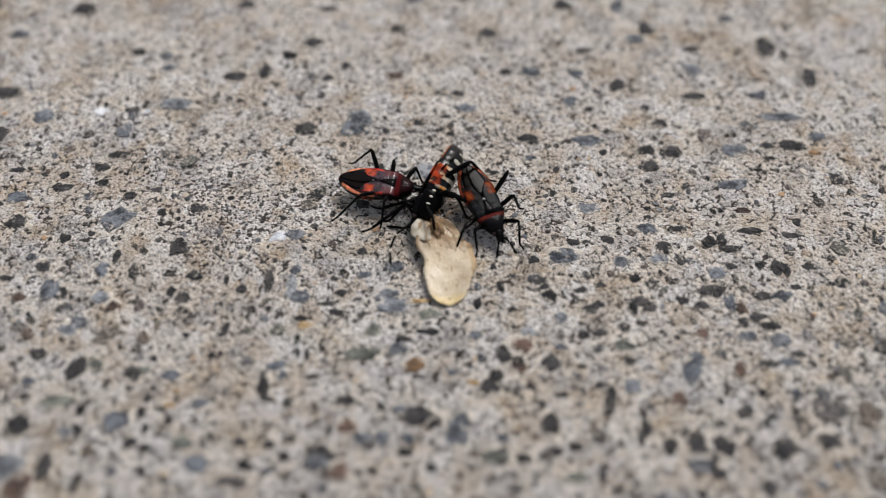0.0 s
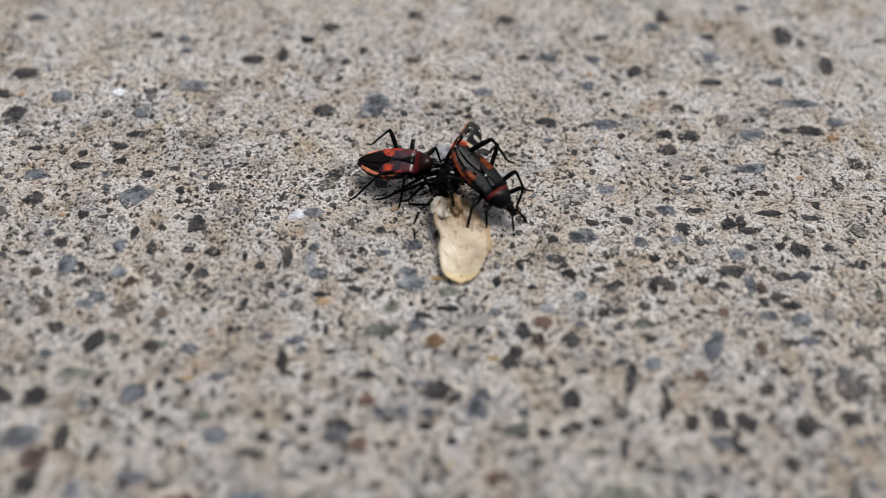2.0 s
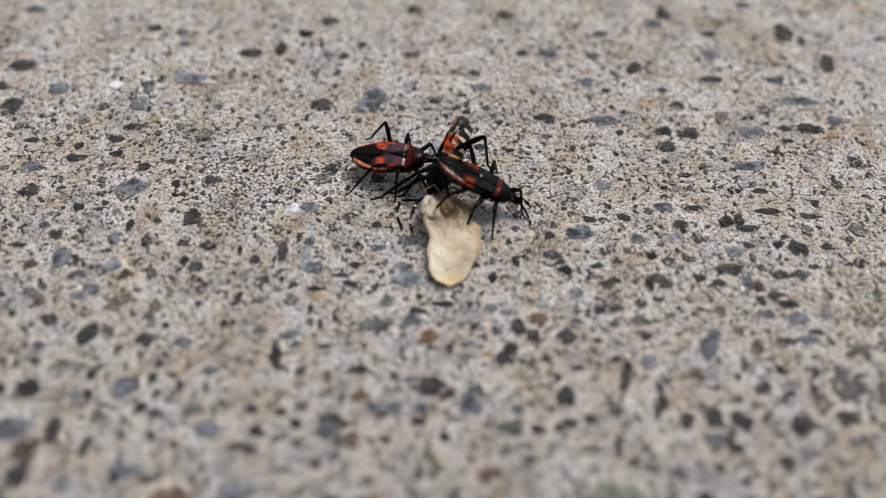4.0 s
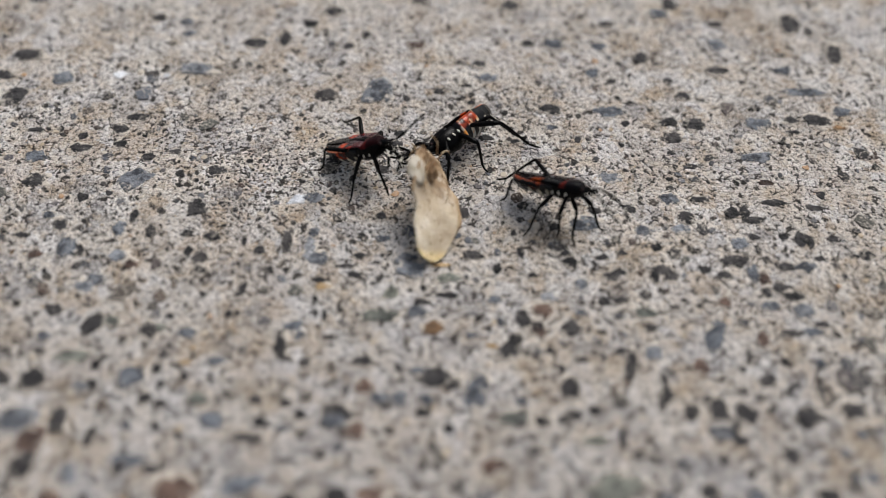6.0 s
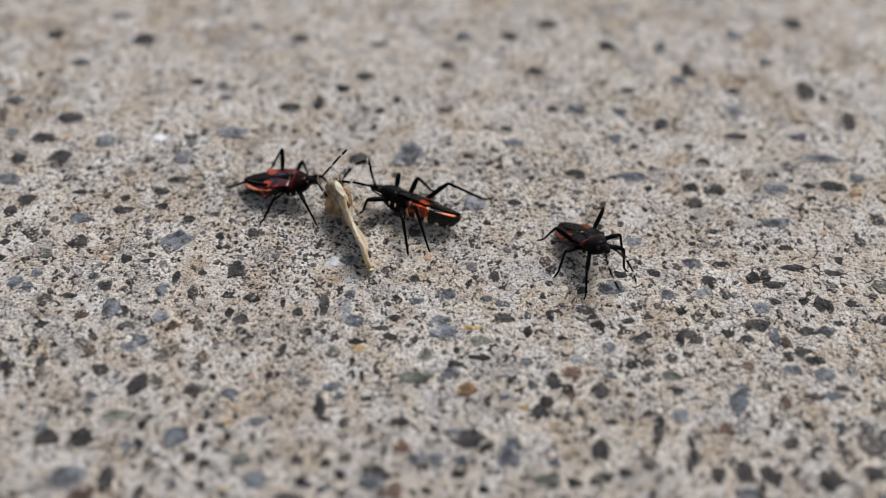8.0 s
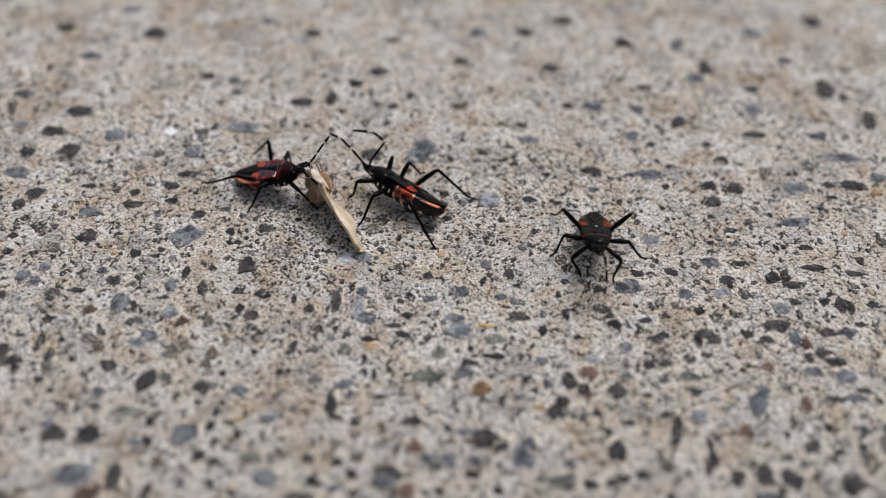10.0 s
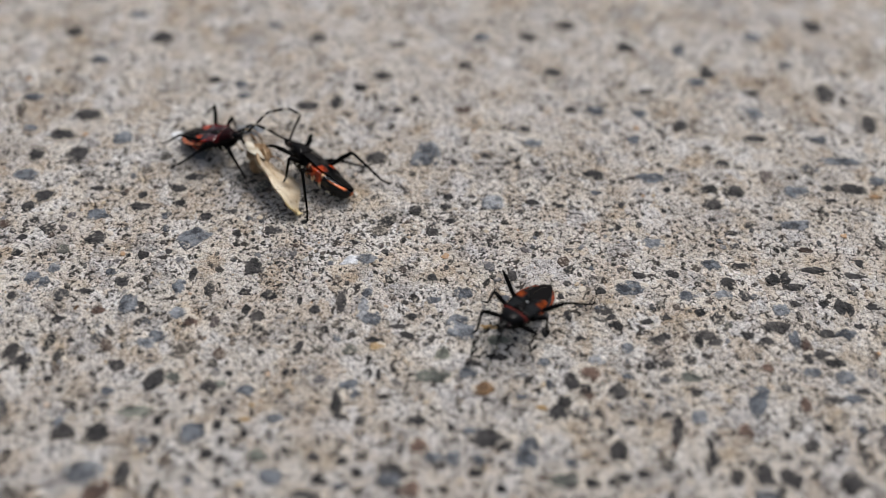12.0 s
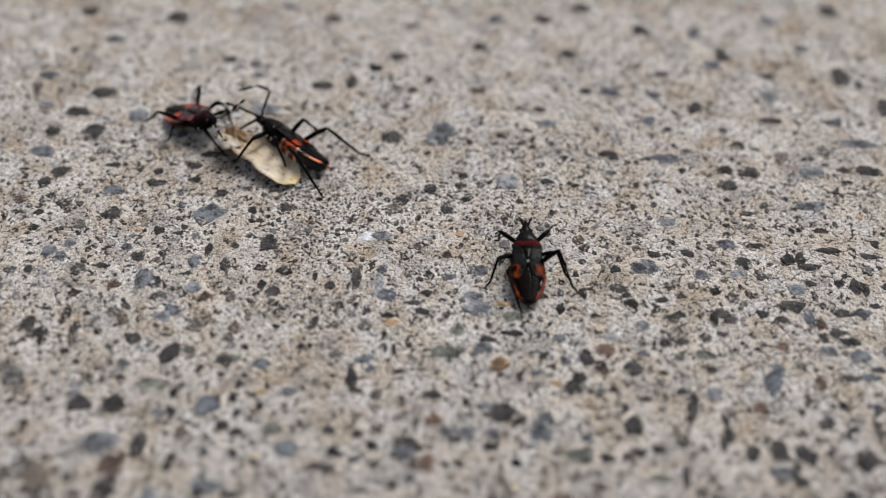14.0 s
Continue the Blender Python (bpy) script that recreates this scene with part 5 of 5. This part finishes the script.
RED_FEET = {
    'fr': [(6, -0.00632, 0.00287), (6.5, -0.00847, 0.00432), (7, -0.01260, 0.00706), (8, -0.01864, 0.00803), (10.5, -0.02170, 0.00990), (11, -0.02590, 0.00990), (11.5, -0.02684, 0.01174), (12, -0.02947, 0.01427), (12.5, -0.03158, 0.01561), (13.5, -0.03335, 0.01363), (14, -0.03334, 0.01377)],
    'hr': [(0, -0.01060, 0.00490), (0.5, -0.01050, 0.00480), (1, -0.01050, 0.00480), (1.5, -0.01070, 0.00470), (2, -0.01060, 0.00490), (4.5, -0.01060, 0.00460), (5, -0.01060, 0.00480), (5.5, -0.01330, 0.00680), (6, -0.01393, 0.00686), (6.5, -0.01967, 0.01036), (7, -0.02266, 0.01116), (7.5, -0.02800, 0.01010), (8, -0.02951, 0.01323), (10.5, -0.03480, 0.01270), (11, -0.03320, 0.01290), (11.5, -0.03673, 0.01794), (12, -0.04034, 0.01950), (12.5, -0.04038, 0.01985), (13, -0.04202, 0.02145), (13.5, -0.04460, 0.01902), (14, -0.04447, 0.01920)],
    'hl': [(6, -0.01249, 0.01416), (6.5, -0.01617, 0.01490), (7, -0.02018, 0.01618)],
    'mr': [(6, -0.01062, 0.00229), (6.5, -0.01305, 0.00363), (7, -0.01991, 0.00689), (7.5, -0.02500, 0.00770), (8, -0.02484, 0.00772), (10.5, -0.02910, 0.00940), (11, -0.02636, 0.01012), (11.5, -0.03483, 0.01497), (12, -0.03818, 0.01576), (12.5, -0.03672, 0.01692), (13.5, -0.04099, 0.01605), (14, -0.04088, 0.01604)],
}
BLACK_FEET = {
    'fl': [(7, -0.00853, 0.01111), (8, -0.01376, 0.00986), (11, -0.02392, 0.01322, 0.00180), (11.5, -0.02539, 0.01673, 0.00180), (12, -0.02867, 0.01828, 0.00180), (12.5, -0.03078, 0.01403, 0.00180), (13, -0.03093, 0.01263, 0.00180), (13.5, -0.03086, 0.01105, 0.00180), (14, -0.03191, 0.01124, 0.00180)],
    'fr': [(11, -0.02164, 0.01222, 0.00180), (12.5, -0.03095, 0.01744, 0.00180), (13, -0.03129, 0.01642, 0.00180), (13.5, -0.03157, 0.01510, 0.00180), (14, -0.03322, 0.01609, 0.00180)],
    'hl': [(4.5, 0.00420, 0.00872), (5, 0.00700, 0.01150), (5.5, 0.00640, 0.01060), (6, 0.00925, 0.01089), (6.5, 0.00914, 0.01086), (7, 0.00705, 0.00928), (7.5, 0.00310, 0.00520), (8, -0.00593, 0.00515), (10.5, -0.00640, 0.00510), (11, -0.00630, 0.00490), (11.5, -0.01090, 0.00590), (12, -0.02148, 0.00808), (12.5, -0.02185, 0.00816), (13, -0.02176, 0.00814), (13.5, -0.02160, 0.00805), (14, -0.02156, 0.00814)],
    'hr': [(0, -0.00970, 0.00120), (0.5, -0.00960, 0.00100), (1, -0.00980, 0.00120), (1.5, -0.00980, 0.00170), (2, -0.01020, 0.00310), (4.5, -0.01001, 0.00150), (5, -0.00970, 0.00120), (5.5, -0.00980, 0.00140), (6, 0.00785, 0.01225), (7, 0.00576, 0.01453), (7.5, 0.00060, 0.01130), (8, 0.00102, 0.01250), (10.5, -0.00460, 0.01210), (11, -0.00730, 0.01270), (11.5, -0.00800, 0.01200), (12, -0.01288, 0.01401), (12.5, -0.01300, 0.01380), (13, -0.01713, 0.01464), (13.5, -0.01711, 0.01451), (14, -0.01733, 0.01488)],
    'ml': [(6.5, 0.00012, 0.00208), (7, -0.00158, 0.00184), (7.5, -0.00810, 0.00470), (8, -0.00813, 0.00421), (10.5, -0.01740, 0.00870), (11, -0.01921, 0.00950), (11.5, -0.02179, 0.01225), (12, -0.02475, 0.01306, 0.00100), (12.5, -0.02562, 0.01372, 0.00100), (13, -0.02579, 0.01325, 0.00100), (13.5, -0.02582, 0.01292, 0.00100), (14, -0.02637, 0.01237, 0.00100)],
    'mr': [(0, -0.00762, 0.00627), (2, -0.00947, 0.00458), (4.5, -0.00843, 0.00333), (5.5, -0.00886, 0.00253), (6, -0.00911, 0.00775), (12, -0.01536, 0.01705), (12.5, -0.01989, 0.01893), (13, -0.01989, 0.01858)],
}
GREY_FEET = {
    'fl': [(0, 0.00934, 0.00114), (1, 0.00560, -0.00060), (2, 0.00686, 0.00340), (4.5, 0.00783, 0.00174), (6, 0.01539, -0.00088), (6.5, 0.01507, -0.00084), (7.5, 0.01130, -0.00300), (10.5, 0.01140, 0.00080), (11, 0.01140, 0.00080), (12, 0.00290, -0.00810), (12.5, 0.00280, -0.00840), (13, -0.00360, -0.00850), (13.5, -0.00394, 0.00412)],
    'fr': [(1, 0.00450, -0.00010), (2, 0.00391, -0.00028), (4.5, 0.00479, -0.00082), (5, 0.00540, 0.00010), (6, 0.01112, -0.00136), (6.5, 0.01078, -0.00149), (7, 0.01065, -0.00154), (8, 0.01097, -0.00176), (10.5, 0.00890, 0.00210), (11, 0.00890, 0.00290), (14, 0.00346, 0.00420)],
    'hl': [(0, 0.00810, 0.01170), (1, 0.00720, 0.01030), (6, 0.00503, 0.00565), (6.5, 0.00569, 0.00544), (12, 0.00990, -0.00223), (12.5, 0.00890, -0.00340), (13, 0.00650, -0.00760), (13.5, 0.00053, -0.00884), (14, 0.00099, -0.00749)],
    'hr': [(6, 0.00560, 0.00297), (6.5, 0.00506, 0.00278), (7, 0.00651, 0.00701), (8, 0.00650, 0.00653), (12, 0.00050, 0.00150), (13, 0.00230, 0.00180), (13.5, 0.00584, -0.00479), (14, 0.00634, -0.00412)],
    'ml': [(1, 0.00820, 0.00630), (6, 0.01228, -0.00253), (6.5, 0.01087, -0.00316), (7, 0.01507, 0.00464), (7.5, 0.01520, 0.00430), (8, 0.01553, 0.00462), (10.5, 0.01570, 0.00430), (11, 0.01580, 0.00430), (12, 0.00480, -0.00620), (12.5, 0.00460, -0.00660), (13, -0.00130, -0.00860), (13.5, -0.00377, -0.00272), (14, -0.00274, -0.00360)],
    'mr': [(0, 0.00219, -0.00028), (0.5, 0.00202, -0.00080), (2, 0.00155, -0.00035), (4.5, 0.00147, -0.00056), (5, 0.00380, -0.00070), (6, 0.00780, -0.00150), (6.5, 0.00763, -0.00162), (7, 0.00795, 0.00163), (7.5, 0.00800, 0.00110), (8, 0.00804, 0.00140), (10.5, 0.00600, 0.00430), (11, 0.00600, 0.00440), (13, -0.00120, 0.00130), (13.5, 0.00353, 0.00097), (14, 0.00557, -0.00216)],
}


# seconds, and degrees by which each antenna leans forward and turns aside
BLACK_FEELERS = ([(0, 0, 0), (6.5, 0, 0), (7, 12, 0), (7.5, 20, 8), (8, 12, 5), (10.5, -22, 0), (11, 10, 0), (14, 12, 0)],
                 [(0, 0, 0), (6.5, 0, 0), (7, 35, 0), (7.5, 55, 8), (8, 30, 5), (10.5, -18, 0), (11, 0, 0), (14, 6, 0)])
RED_FEELERS = ([(0, 0, 0), (5.5, 0, 0), (6, 25, 0), (6.5, 5, 0), (7, 5, 0), (7.5, 0, 0), (8, 14, 0), (10.5, 14, 0), (11.5, 22, 0), (14, 22, 0)],
               [(0, 0, 0), (7, 0, 0), (8, 8, 6), (10.5, -4, 0), (14, 0, 0)])
GREY_FEELERS = ([(0, 6, 0), (2, 14, 4), (5.5, 0, 8), (6.5, -6, 10), (8, 10, 0), (11, 16, -6), (12.5, 10, 0), (14, 22, -14)],
                [(0, 10, 0), (2, 6, 0), (5.5, -4, 0), (6.5, -10, 4), (8, 16, -4), (11, 8, -4), (12.5, 14, 0), (14, 24, -14)])


def feel(bug, both):
    """Key the two antennae about their roots."""
    for (feeler, root), side, rows in zip(bug.feelers, (1, -1), both):
        walk(feeler, [(t, Matrix.Translation(root) @ pose(0, 0, 0, 0, lean, side * aside)) for t, lean, aside in rows])


def motions():
    feel(red_bug, RED_FEELERS)
    feel(black_bug, BLACK_FEELERS)
    feel(grey_bug, GREY_FEELERS)
    stride(red_bug, RED_WAY, RED_FEET)
    stride(black_bug, BLACK_WAY, BLACK_FEET)
    stride(grey_bug, GREY_WAY, GREY_FEET)
    walk(seed, SEED_WAY)


motions()
